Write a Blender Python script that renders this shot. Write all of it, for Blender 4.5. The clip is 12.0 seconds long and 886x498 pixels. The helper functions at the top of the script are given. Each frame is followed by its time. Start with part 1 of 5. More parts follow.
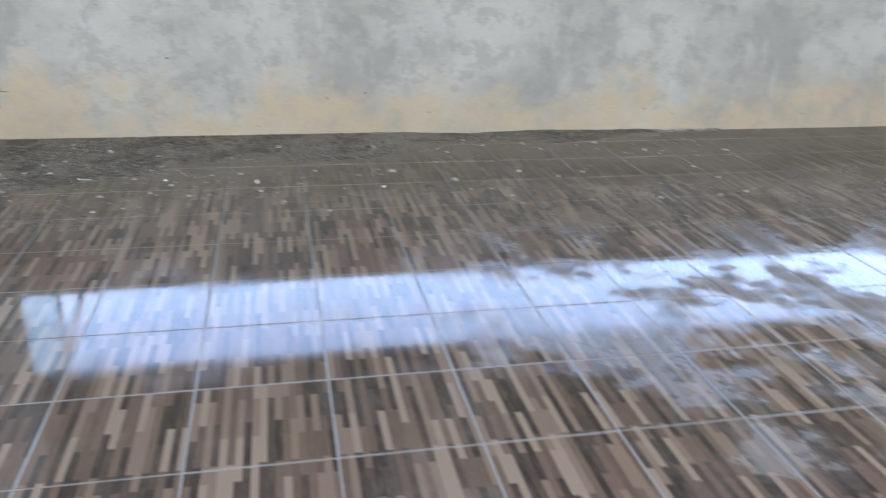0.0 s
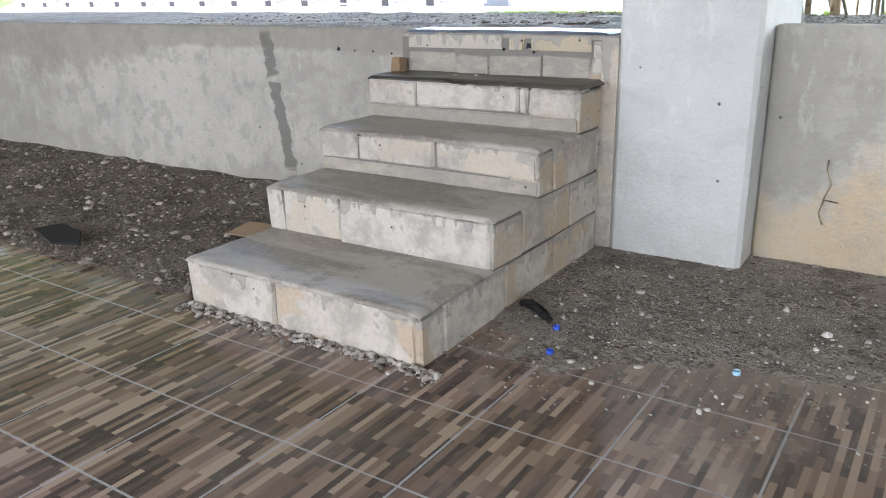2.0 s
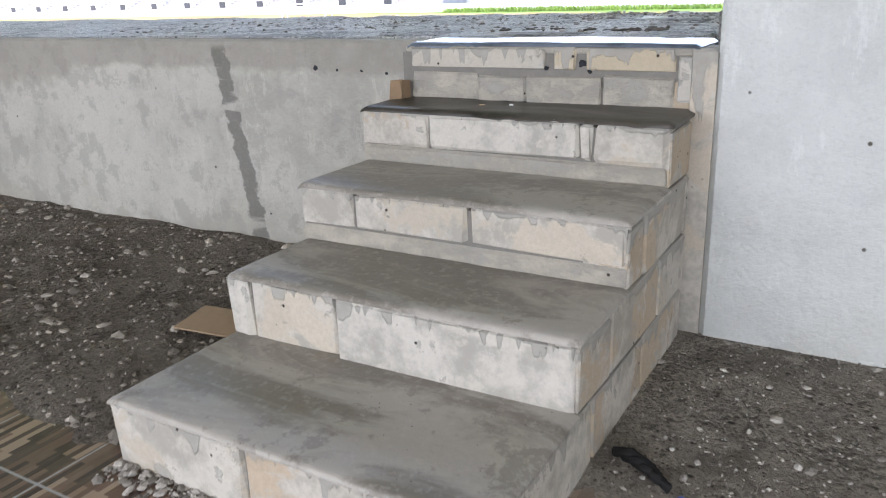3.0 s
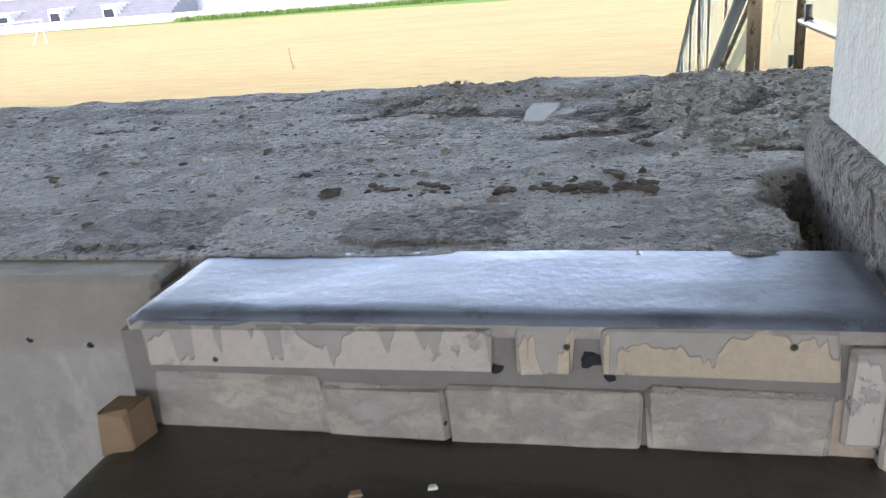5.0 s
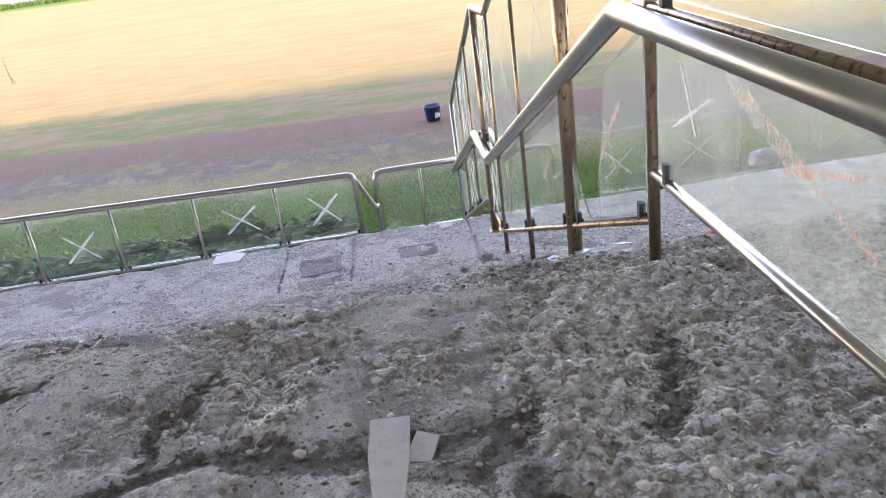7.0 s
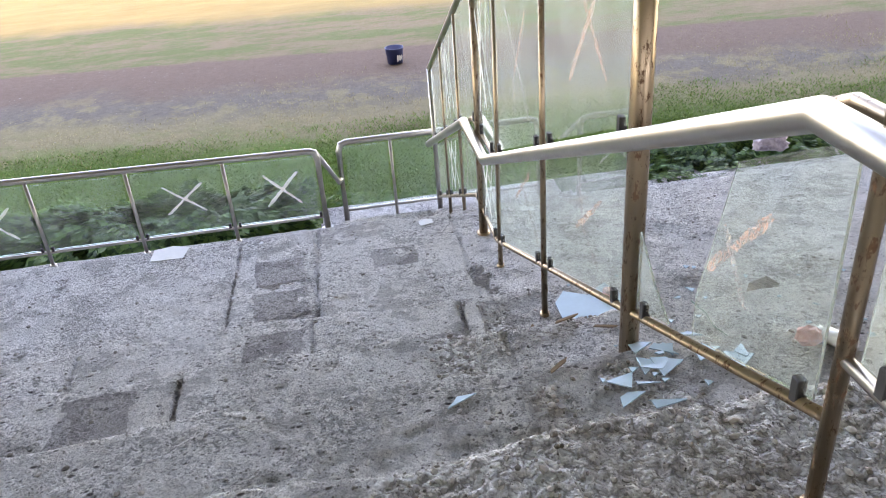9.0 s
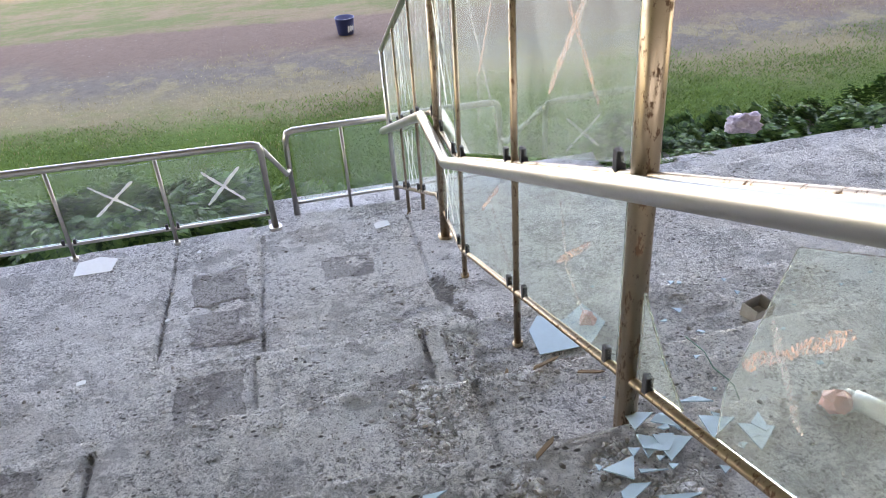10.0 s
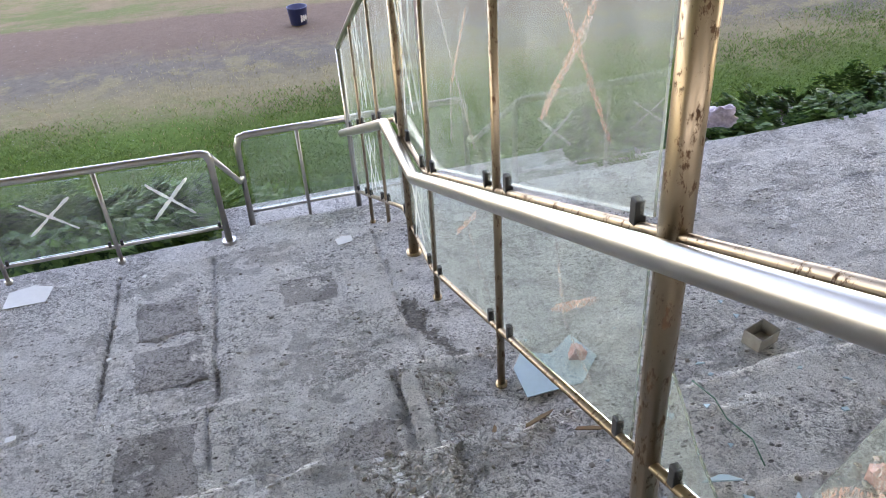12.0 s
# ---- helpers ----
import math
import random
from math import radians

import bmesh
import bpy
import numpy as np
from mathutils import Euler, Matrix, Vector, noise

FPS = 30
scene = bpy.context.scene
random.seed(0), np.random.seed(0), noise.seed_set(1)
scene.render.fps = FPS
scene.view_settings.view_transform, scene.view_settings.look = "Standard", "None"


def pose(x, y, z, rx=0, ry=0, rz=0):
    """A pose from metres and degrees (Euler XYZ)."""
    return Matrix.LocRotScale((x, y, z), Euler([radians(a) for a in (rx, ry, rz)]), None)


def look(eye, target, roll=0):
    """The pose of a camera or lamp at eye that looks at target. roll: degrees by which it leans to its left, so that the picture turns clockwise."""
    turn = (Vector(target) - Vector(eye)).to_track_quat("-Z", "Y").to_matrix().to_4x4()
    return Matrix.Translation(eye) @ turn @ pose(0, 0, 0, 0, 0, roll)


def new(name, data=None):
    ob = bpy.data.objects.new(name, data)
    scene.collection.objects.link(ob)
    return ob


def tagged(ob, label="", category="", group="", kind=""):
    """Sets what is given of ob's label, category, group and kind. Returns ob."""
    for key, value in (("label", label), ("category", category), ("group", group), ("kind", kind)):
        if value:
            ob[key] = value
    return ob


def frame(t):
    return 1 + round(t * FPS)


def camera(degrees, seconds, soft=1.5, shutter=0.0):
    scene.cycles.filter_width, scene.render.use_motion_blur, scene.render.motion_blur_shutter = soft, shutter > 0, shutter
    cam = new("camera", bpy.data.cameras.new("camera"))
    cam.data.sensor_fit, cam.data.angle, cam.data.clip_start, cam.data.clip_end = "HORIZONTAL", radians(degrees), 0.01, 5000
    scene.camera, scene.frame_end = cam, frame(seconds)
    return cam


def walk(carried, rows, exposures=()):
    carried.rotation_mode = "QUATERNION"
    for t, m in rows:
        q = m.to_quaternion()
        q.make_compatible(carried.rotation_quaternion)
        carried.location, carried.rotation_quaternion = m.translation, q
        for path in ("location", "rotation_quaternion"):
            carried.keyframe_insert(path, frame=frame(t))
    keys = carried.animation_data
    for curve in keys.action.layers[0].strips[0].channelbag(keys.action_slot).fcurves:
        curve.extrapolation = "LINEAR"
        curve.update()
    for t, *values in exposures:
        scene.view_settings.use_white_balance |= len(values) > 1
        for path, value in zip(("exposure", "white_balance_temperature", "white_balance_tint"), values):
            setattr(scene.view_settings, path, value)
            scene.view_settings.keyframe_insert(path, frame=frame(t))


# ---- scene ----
cam = camera(58.5, 12.0, 1.0, 0.15)
PATH = [
    (0, (0.26, -0.184, 1.32), (0.652, 1.627, 0.568), 1.9),
    (0.1, (0.213, -0.039, 1.29), (0.398, 1.812, 0.556), 0.8),
    (0.2, (0.177, 0.075, 1.27), (0.082, 1.929, 0.526), -1.3),
    (0.3, (0.152, 0.155, 1.254), (-0.14, 1.99, 0.515), -1.7),
    (0.4, (0.132, 0.237, 1.239), (-0.336, 2.04, 0.512), -1.8),
    (0.5, (0.104, 0.312, 1.224), (-0.552, 2.057, 0.498), -3.3),
    (0.7, (-0.007, 0.491, 1.208), (-0.85, 2.168, 0.516), -3.6),
    (1, (-0.195, 0.681, 1.237), (-1.143, 2.305, 0.554), -1.3),
    (1.5, (-0.524, 1.104, 1.24), (-1.507, 2.71, 0.568), -4.8),
    (2, (-0.943, 1.387, 1.23), (-1.995, 2.966, 0.599), -1.1),
    (2.5, (-1.334, 1.733, 1.236), (-2.318, 3.341, 0.568), -1.6),
    (2.7, (-1.502, 1.921, 1.24), (-2.498, 3.526, 0.583), -1.8),
    (4.3, (-2.536, 3.312, 1.204), (-3.246, 5.093, 0.634), -5.5),
    (4.5, (-2.642, 3.526, 1.34), (-3.323, 5.291, 0.69), -5.5),
    (5, (-2.705, 3.859, 1.495), (-3.15, 5.688, 0.819), -5.0),
    (5.5, (-2.744, 4.226, 1.647), (-3.095, 6.077, 0.976), -4.6),
    (6, (-2.911, 4.513, 1.797), (-3.334, 6.313, 1.034), -5.3),
    (6.5, (-2.883, 4.761, 1.894), (-2.948, 6.606, 1.124), -5.0),
    (7, (-2.855, 5.009, 2.093), (-2.765, 6.839, 1.293), -8.0),
    (7.5, (-3.007, 5.309, 2.192), (-2.926, 7.121, 1.349), -3.8),
    (7.7, (-3.04, 5.381, 2.281), (-2.951, 7.176, 1.405), -4.0),
    (9.3, (-2.984, 6.457, 2.281), (-2.731, 8.164, 1.269), -4.0),
    (9.5, (-2.986, 6.569, 2.289), (-2.693, 8.252, 1.25), -3.4),
    (10, (-2.891, 6.91, 2.273), (-2.602, 8.579, 1.21), -4.2),
    (10.5, (-2.848, 7.079, 2.273), (-2.633, 8.755, 1.203), -6.3),
    (11, (-2.9, 7.23, 2.262), (-2.576, 8.868, 1.161), -5.5),
    (11.5, (-2.928, 7.347, 2.262), (-2.511, 8.962, 1.159), -3.6),
    (12, (-2.84, 7.411, 2.232), (-2.462, 9.036, 1.13), -4.0),
]
EXPOSURES = [(0.0, 3.95, 7000, 18), (0.5, 4.05, 7400, 23), (2.7, 4.05, 7500, 23), (4.3, 3.95, 7400, 25), (4.6, 3.85, 7400, 26), (5.0, 3.5, 7400, 25), (5.5, 3.42, 7800, 32), (6.0, 3.62, 8000, 36), (7.7, 3.48, 8000, 34), (9.3, 3.72, 8300, 31), (12.0, 3.55, 8300, 30)]
walk(cam, [(t, look(eye, target, roll)) for t, eye, target, roll in PATH], EXPOSURES)

# ---- light ----
world = bpy.data.worlds.new("world")
scene.world = world
world.use_nodes = True
wn = world.node_tree
sky = wn.nodes.new("ShaderNodeTexSky")
sky.sky_type = "NISHITA"
sky.sun_disc = False
sky.dust_density = 0.7
sky.sun_elevation, sky.sun_rotation = radians(49), radians(180)
wn.links.new(sky.outputs[0], wn.nodes["Background"].inputs[0])
wn.nodes["Background"].inputs[1].default_value = 0.15
sun = new("sun", bpy.data.lights.new("sun", "SUN"))
sun.data.energy, sun.data.angle, sun.data.color = 0.12, radians(0.6), (1.0, 0.87, 0.66)
sun.matrix_world = look((0, 0, 30), (1.2, 20, 30 - 20 * math.tan(radians(49))))

# added fill lamps behind the view that brighten the hall
for k, x in enumerate((-11.0, -4.5, 2.0, 8.5)):
    lamp = new("hall_fill_lamp", bpy.data.lights.new("hall_fill_lamp", "AREA"))
    lamp.data.shape, lamp.data.size, lamp.data.size_y = "RECTANGLE", 5.0, 1.9
    lamp.data.energy, lamp.data.color = 27, (0.66, 0.83, 1.0)
    lamp.matrix_world = look((x, -4.1, 1.95), (x, 5, 1.8))


# ---- materials ----
class Nodes:
    def __init__(self, name):
        self.mat = bpy.data.materials.new(name)
        self.mat.use_nodes = True
        self.t = self.mat.node_tree
        self.bsdf = self.t.nodes["Principled BSDF"]
        self.pos = self.t.nodes.new("ShaderNodeNewGeometry").outputs["Position"]

    def put(self, socket, value):
        if isinstance(value, bpy.types.NodeSocket):
            self.t.links.new(value, socket)
        elif isinstance(value, tuple) and len(value) == 3 and socket.type == "RGBA":
            socket.default_value = (*value, 1)
        else:
            socket.default_value = value

    def scaled(self, s, vec=None):
        m = self.t.nodes.new("ShaderNodeMapping")
        self.put(m.inputs["Vector"], vec or self.pos)
        m.inputs["Scale"].default_value = s
        return m.outputs[0]

    def noise(self, scale, detail=4, rough=0.6, vec=None, distort=0.0):
        n = self.t.nodes.new("ShaderNodeTexNoise")
        self.put(n.inputs["Vector"], vec or self.pos)
        n.inputs["Scale"].default_value, n.inputs["Detail"].default_value = scale, detail
        n.inputs["Roughness"].default_value, n.inputs["Distortion"].default_value = rough, distort
        return n.outputs[0]

    def voronoi(self, scale, vec=None, out="Distance"):
        n = self.t.nodes.new("ShaderNodeTexVoronoi")
        self.put(n.inputs["Vector"], vec or self.pos)
        n.inputs["Scale"].default_value = scale
        return n.outputs[out]

    def math(self, op, a, b=0.0, clamp=False):
        n = self.t.nodes.new("ShaderNodeMath")
        n.operation, n.use_clamp = op, clamp
        self.put(n.inputs[0], a), self.put(n.inputs[1], b)
        return n.outputs[0]

    def span(self, v, lo, hi, a=0.0, b=1.0):
        n = self.t.nodes.new("ShaderNodeMapRange")
        n.interpolation_type = "SMOOTHSTEP"
        for k, x in zip(range(5), (v, lo, hi, a, b)):
            self.put(n.inputs[k], x)
        return n.outputs[0]

    def mix(self, f, a, b, mode="MIX"):
        n = self.t.nodes.new("ShaderNodeMix")
        n.data_type, n.blend_type = "RGBA", mode
        self.put(n.inputs[0], f), self.put(n.inputs[6], a), self.put(n.inputs[7], b)
        return n.outputs[2]

    def ramp(self, f, stops, constant=False):
        n = self.t.nodes.new("ShaderNodeValToRGB")
        if constant:
            n.color_ramp.interpolation = "CONSTANT"
        e = n.color_ramp.elements
        while len(e) < len(stops):
            e.new(0.5)
        for k, (p, c) in enumerate(stops):
            e[k].position, e[k].color = p, (*c, 1)
        self.put(n.inputs[0], f)
        return n.outputs[0]

    def axis(self, k, vec=None):
        n = self.t.nodes.new("ShaderNodeSeparateXYZ")
        self.put(n.inputs[0], vec or self.pos)
        return n.outputs[k]

    def random(self):
        return self.t.nodes.new("ShaderNodeObjectInfo").outputs["Random"]

    def island(self):
        return self.t.nodes.new("ShaderNodeNewGeometry").outputs["Random Per Island"]

    def bump(self, h, strength=0.5, dist=0.01):
        n = self.t.nodes.new("ShaderNodeBump")
        n.inputs["Strength"].default_value, n.inputs["Distance"].default_value = strength, dist
        self.put(n.inputs["Height"], h)
        self.t.links.new(n.outputs[0], self.bsdf.inputs["Normal"])

    def done(self, color, rough=0.8, metal=0.0, spec=0.4):
        self.put(self.bsdf.inputs["Base Color"], color)
        self.put(self.bsdf.inputs["Roughness"], rough)
        self.put(self.bsdf.inputs["Metallic"], metal)
        self.put(self.bsdf.inputs["Specular IOR Level"], spec)
        return self.mat


def plain(name, color, rough=0.6, metal=0.0, vary=0.25, scale=30.0):
    m = Nodes(name)
    dark = tuple(c * (1 - vary) for c in color)
    light = tuple(min(1, c * (1 + vary)) for c in color)
    m.bump(m.noise(scale * 3, 3), 0.15, 0.003)
    return m.done(m.mix(m.noise(scale, 5), dark, light), rough, metal)


def tile_material():
    m = Nodes("wood_look_tile")
    b = m.t.nodes.new("ShaderNodeTexBrick")
    rot = m.t.nodes.new("ShaderNodeMapping")
    m.put(rot.inputs["Vector"], m.pos)
    rot.inputs["Rotation"].default_value = (0, 0, radians(90))
    m.put(b.inputs["Vector"], rot.outputs[0])
    b.offset, b.offset_frequency, b.squash = 0.37, 2, 1.0
    for key, v in (("Color1", (0, 0, 0, 1)), ("Color2", (1, 1, 1, 1)), ("Mortar", (0.4, 0.4, 0.4, 1)), ("Scale", 1.0), ("Mortar Size", 0.0), ("Brick Width", 0.19), ("Row Height", 0.021)):
        b.inputs[key].default_value = v
    wood = m.ramp(b.outputs[0], [(0, (0.052, 0.036, 0.032)), (0.16, (0.15, 0.095, 0.073)), (0.36, (0.26, 0.175, 0.132)), (0.52, (0.085, 0.058, 0.05)), (0.68, (0.36, 0.26, 0.20)), (0.84, (0.185, 0.118, 0.09))], True)
    grain = m.noise(9, 5, 0.7, m.scaled((12, 1.2, 1)))
    wood = m.mix(m.span(grain, 0.45, 0.75, 0.0, 0.3), wood, (0.30, 0.22, 0.16))
    y = m.axis(1)
    big = m.noise(1.1, 6, 0.65)
    edge = m.math("ADD", y, m.math("MULTIPLY", m.math("SUBTRACT", big, 0.5), 2.2))
    x = m.axis(0)
    near = m.math("ADD", m.span(x, -1.0, 1.5, 0.25, -0.15), m.span(x, -3.7, -3.2, -1.0, 0.0))
    dust = m.span(m.math("ADD", edge, near), 3.62, 4.4, 0.0, 1.0)
    dust = m.math("MULTIPLY", dust, m.span(m.noise(5, 6, 0.7), 0.25, 0.6, 0.55, 0.97), True)
    film = m.math("MULTIPLY", m.span(m.noise(2.3, 7, 0.7), 0.42, 0.68), m.span(x, 0.2, 2.0, 0.16, 0.5))
    haze = m.math("MULTIPLY", m.span(y, 3.2, 4.3, 0.0, 0.6), m.math("MULTIPLY", m.span(x, -1.0, 0.5), m.span(m.noise(3.1, 6, 0.65), 0.3, 0.6, 0.4, 1.0)))
    dirt = m.math("MAXIMUM", dust, m.math("MAXIMUM", film, haze))
    soil = m.mix(m.noise(40, 4), (0.23, 0.195, 0.16), (0.36, 0.31, 0.26))
    m.bump(m.math("MULTIPLY", m.noise(120, 3), dust), 0.5, 0.004)
    return m.done(m.mix(dirt, wood, soil), m.span(dirt, 0.0, 0.7, 0.05, 0.8), 0.0, 0.5)


def plaster_material(name, base, stain, stain_level, band=False, even=0.0):
    m = Nodes(name)
    keep = 1.0 - even
    big, mid = m.noise(1.1, 7, 0.68), m.noise(6.5, 7, 0.7)
    col = m.mix(m.span(big, 0.36, 0.64), tuple(c * (1 + 0.1 * keep) for c in base), tuple(c * (1 - 0.24 * keep) for c in base))
    col = m.mix(m.span(mid, 0.50, 0.58, 0, 0.5 * keep), col, tuple(c * 0.66 for c in base))
    col = m.mix(m.span(m.noise(10, 6, 0.75, m.scaled((1, 1, 0.3))), 0.56, 0.64, 0, 0.4), col, tuple(min(1, c * 1.2) for c in base))
    z = m.axis(2)
    lift = m.math("ADD", z, m.math("MULTIPLY", m.math("SUBTRACT", m.noise(1.9, 7, 0.72), 0.5), 1.7))
    low = m.span(lift, stain_level - 0.22, stain_level + 0.08, 1.0, 0.0)
    col = m.mix(m.math("MULTIPLY", low, m.span(m.noise(4.1, 6, 0.7), 0.3, 0.6, 0.3, 0.85)), col, stain)
    if band:
        top = m.span(m.math("ADD", z, m.math("MULTIPLY", m.math("SUBTRACT", m.noise(2.2, 7, 0.7), 0.5), m.span(m.axis(0), -6.8, -5.4, 0.75, 0.16))), m.span(m.axis(0), -6.8, -5.4, 0.55, 0.86), m.span(m.axis(0), -6.8, -5.4, 0.75, 0.90))
        col = m.mix(m.math("MULTIPLY", top, 0.62), col, m.mix(m.noise(12, 6, 0.7), (0.19, 0.175, 0.15), (0.33, 0.30, 0.26)))
        x = m.math("ADD", m.math("ADD", m.axis(0), m.math("MULTIPLY", z, 0.16)), m.math("MULTIPLY", m.math("SUBTRACT", m.noise(14, 4), 0.5), 0.12))
        run = m.math("MULTIPLY", m.span(x, -4.56, -4.545), m.span(x, -4.465, -4.45, 1, 0))
        gap = m.span(m.noise(7, 3, 0.5, m.scaled((0.2, 0.2, 1.6))), 0.40, 0.46)
        col = m.mix(m.math("MULTIPLY", m.math("MULTIPLY", run, gap), m.span(z, 0.96, 1.0, 0.8, 0.0)), col, (0.14, 0.135, 0.12))
    spots = m.math("MULTIPLY", m.span(m.voronoi(7.5), 0.03, 0.07, 1, 0), m.span(m.noise(2.0), 0.46, 0.54))
    col = m.mix(spots, col, (0.11, 0.10, 0.085))
    col = m.mix(m.span(m.noise(75, 4, 0.7), 0.5, 0.7, 0, 0.3), col, tuple(c * 0.7 for c in base))
    m.bump(m.math("SUBTRACT", m.math("ADD", m.noise(60, 5), m.math("MULTIPLY", m.noise(9, 5), 2.5)), spots), 0.5, 0.014)
    return m.done(col, 0.9, 0, 0.2)


def concrete_material(name, a, b, brown=0.5, worn=None):
    m = Nodes(name)
    deep = 0.0
    if worn is None:
        w, d = m.t.nodes.new("ShaderNodeAttribute"), m.t.nodes.new("ShaderNodeAttribute")
        w.attribute_name, d.attribute_name = "wear", "deep"
        worn, deep = w.outputs["Fac"], d.outputs["Fac"]
    grain, fine = m.noise(30, 6, 0.72, None, 1.2), m.noise(110, 5, 0.8)
    col = m.mix(m.span(m.noise(0.8, 7, 0.62), 0.42, 0.58), a, b)
    col = m.mix(m.span(m.noise(2.7, 6, 0.62, None, 0.4), 0.52, 0.56, 0, 0.75), col, tuple(c * 0.6 for c in b))
    col = m.mix(m.span(m.noise(6.5, 5, 0.62, None, 0.6), 0.54, 0.58, 0, 0.75), col, tuple(min(1, c * 1.14) for c in a))
    col = m.mix(m.span(m.noise(2.2, 7, 0.75), 0.52, 0.62, 0, brown * 0.5), col, (0.47, 0.39, 0.32))
    crust = m.noise(17, 4, 0.6, None, 2.2)
    rough = m.span(m.noise(1.9, 6, 0.62), 0.44, 0.56, 0.25, 1.0)
    col = m.mix(m.math("MULTIPLY", rough, m.span(crust, 0.40, 0.47, 0.7, 0)), col, tuple(c * 0.5 for c in b))
    col = m.mix(m.math("MULTIPLY", rough, m.span(grain, 0.51, 0.57, 0, 0.7)), col, tuple(min(1, c * 1.22) for c in a))
    col = m.mix(m.math("MULTIPLY", rough, m.span(grain, 0.40, 0.47, 0.9, 0)), col, tuple(c * 0.34 for c in b))
    col = m.mix(m.span(fine, 0.40, 0.47, 0.75, 0), col, tuple(c * 0.42 for c in b))
    pits = m.math("MULTIPLY", m.span(m.voronoi(19, m.scaled((0.75, 1.2, 1))), 0.12, 0.22, 1, 0), m.span(m.noise(5, 5), 0.47, 0.53))
    specks = m.math("MULTIPLY", m.span(m.voronoi(46), 0.14, 0.26, 1, 0), m.span(m.noise(7, 5), 0.45, 0.52))
    pits = m.math("MAXIMUM", pits, m.math("MULTIPLY", specks, 0.8))
    # pits coloured dark, for debris and for the shade inside them
    col = m.mix(m.math("MULTIPLY", pits, 0.92), col, (0.075, 0.064, 0.054))
    # broken screed: clods of the same concrete, dark earth in the deepest hollows,
    # painted shade in the gaps between clods
    n = m.t.nodes.new("ShaderNodeTexNoise")
    n.inputs["Scale"].default_value, n.inputs["Detail"].default_value = 14, 3
    m.put(n.inputs["Vector"], m.pos)
    v = m.t.nodes.new("ShaderNodeVectorMath")
    v.operation = "MULTIPLY_ADD"
    m.put(v.inputs[0], n.outputs["Color"])
    v.inputs[1].default_value = (0.05, 0.05, 0.02)
    m.put(v.inputs[2], m.pos)
    lump, small = m.voronoi(34, v.outputs[0]), m.voronoi(80, v.outputs[0])
    gap = m.math("ADD", m.math("MULTIPLY", lump, 0.6), m.math("ADD", m.math("MULTIPLY", small, 0.4), m.math("MULTIPLY", m.math("SUBTRACT", grain, 0.5), 0.8)))
    clod = m.mix(m.axis(0, m.voronoi(34, v.outputs[0], "Color")), b, tuple(c * 1.18 for c in a))
    clod = m.mix(m.span(m.noise(1.9, 7, 0.7), 0.48, 0.60, 0, brown), clod, (0.50, 0.44, 0.375))
    gap_earth_shade = m.mix(fine, (0.13, 0.113, 0.096), (0.36, 0.32, 0.28))
    stony = m.mix(m.span(gap, 0.48, 0.70, 0, 0.7), clod, gap_earth_shade)
    edge = m.span(m.math("ADD", worn, m.math("MULTIPLY", m.math("SUBTRACT", grain, 0.5), 2.0)), 0.25, 0.65)
    col = m.mix(edge, col, stony)
    pebble = m.mix(m.axis(0, m.voronoi(70, None, "Color")), (0.06, 0.052, 0.045), (0.25, 0.22, 0.19))
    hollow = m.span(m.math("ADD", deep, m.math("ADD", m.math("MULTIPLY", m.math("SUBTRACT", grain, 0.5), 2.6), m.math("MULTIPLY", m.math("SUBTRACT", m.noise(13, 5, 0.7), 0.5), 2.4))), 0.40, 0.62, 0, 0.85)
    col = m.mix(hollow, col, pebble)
    relief = m.math("ADD", m.math("MULTIPLY", fine, 0.35), m.math("ADD", m.math("MULTIPLY", grain, 1.0), m.math("MULTIPLY", m.math("MULTIPLY", crust, rough), 1.0)))
    relief = m.math("SUBTRACT", relief, m.math("MULTIPLY", m.math("MULTIPLY", gap, edge), 1.6))
    m.bump(m.math("SUBTRACT", relief, m.math("MULTIPLY", pits, 0.5)), 1.0, 0.045)
    return m.done(col, 0.92, 0, 0.2)


def tread_material(name, dark, light, shine):
    m = Nodes(name)
    wet = m.noise(1.7, 6, 0.62, m.scaled((0.7, 2.2, 1)), 0.8)
    col = m.mix(m.span(wet, 0.42, 0.58), dark, light)
    col = m.mix(m.span(m.noise(34, 6, 0.75), 0.52, 0.62, 0, 0.35), col, tuple(c * 1.2 for c in light))
    col = m.mix(m.span(m.noise(7, 7, 0.75), 0.55, 0.62, 0, 0.5), col, tuple(c * 0.8 for c in dark))
    specks = m.math("MULTIPLY", m.span(m.voronoi(40), 0.05, 0.12, 1, 0), m.span(m.noise(8), 0.5, 0.56))
    col = m.mix(specks, col, (0.05, 0.045, 0.04))
    m.bump(m.math("ADD", m.noise(50, 5), m.math("MULTIPLY", m.noise(6, 4), 1.0)), 0.22, 0.006)
    return m.done(col, m.span(wet, 0.35, 0.65, shine, shine + 0.22), 0, 0.5)


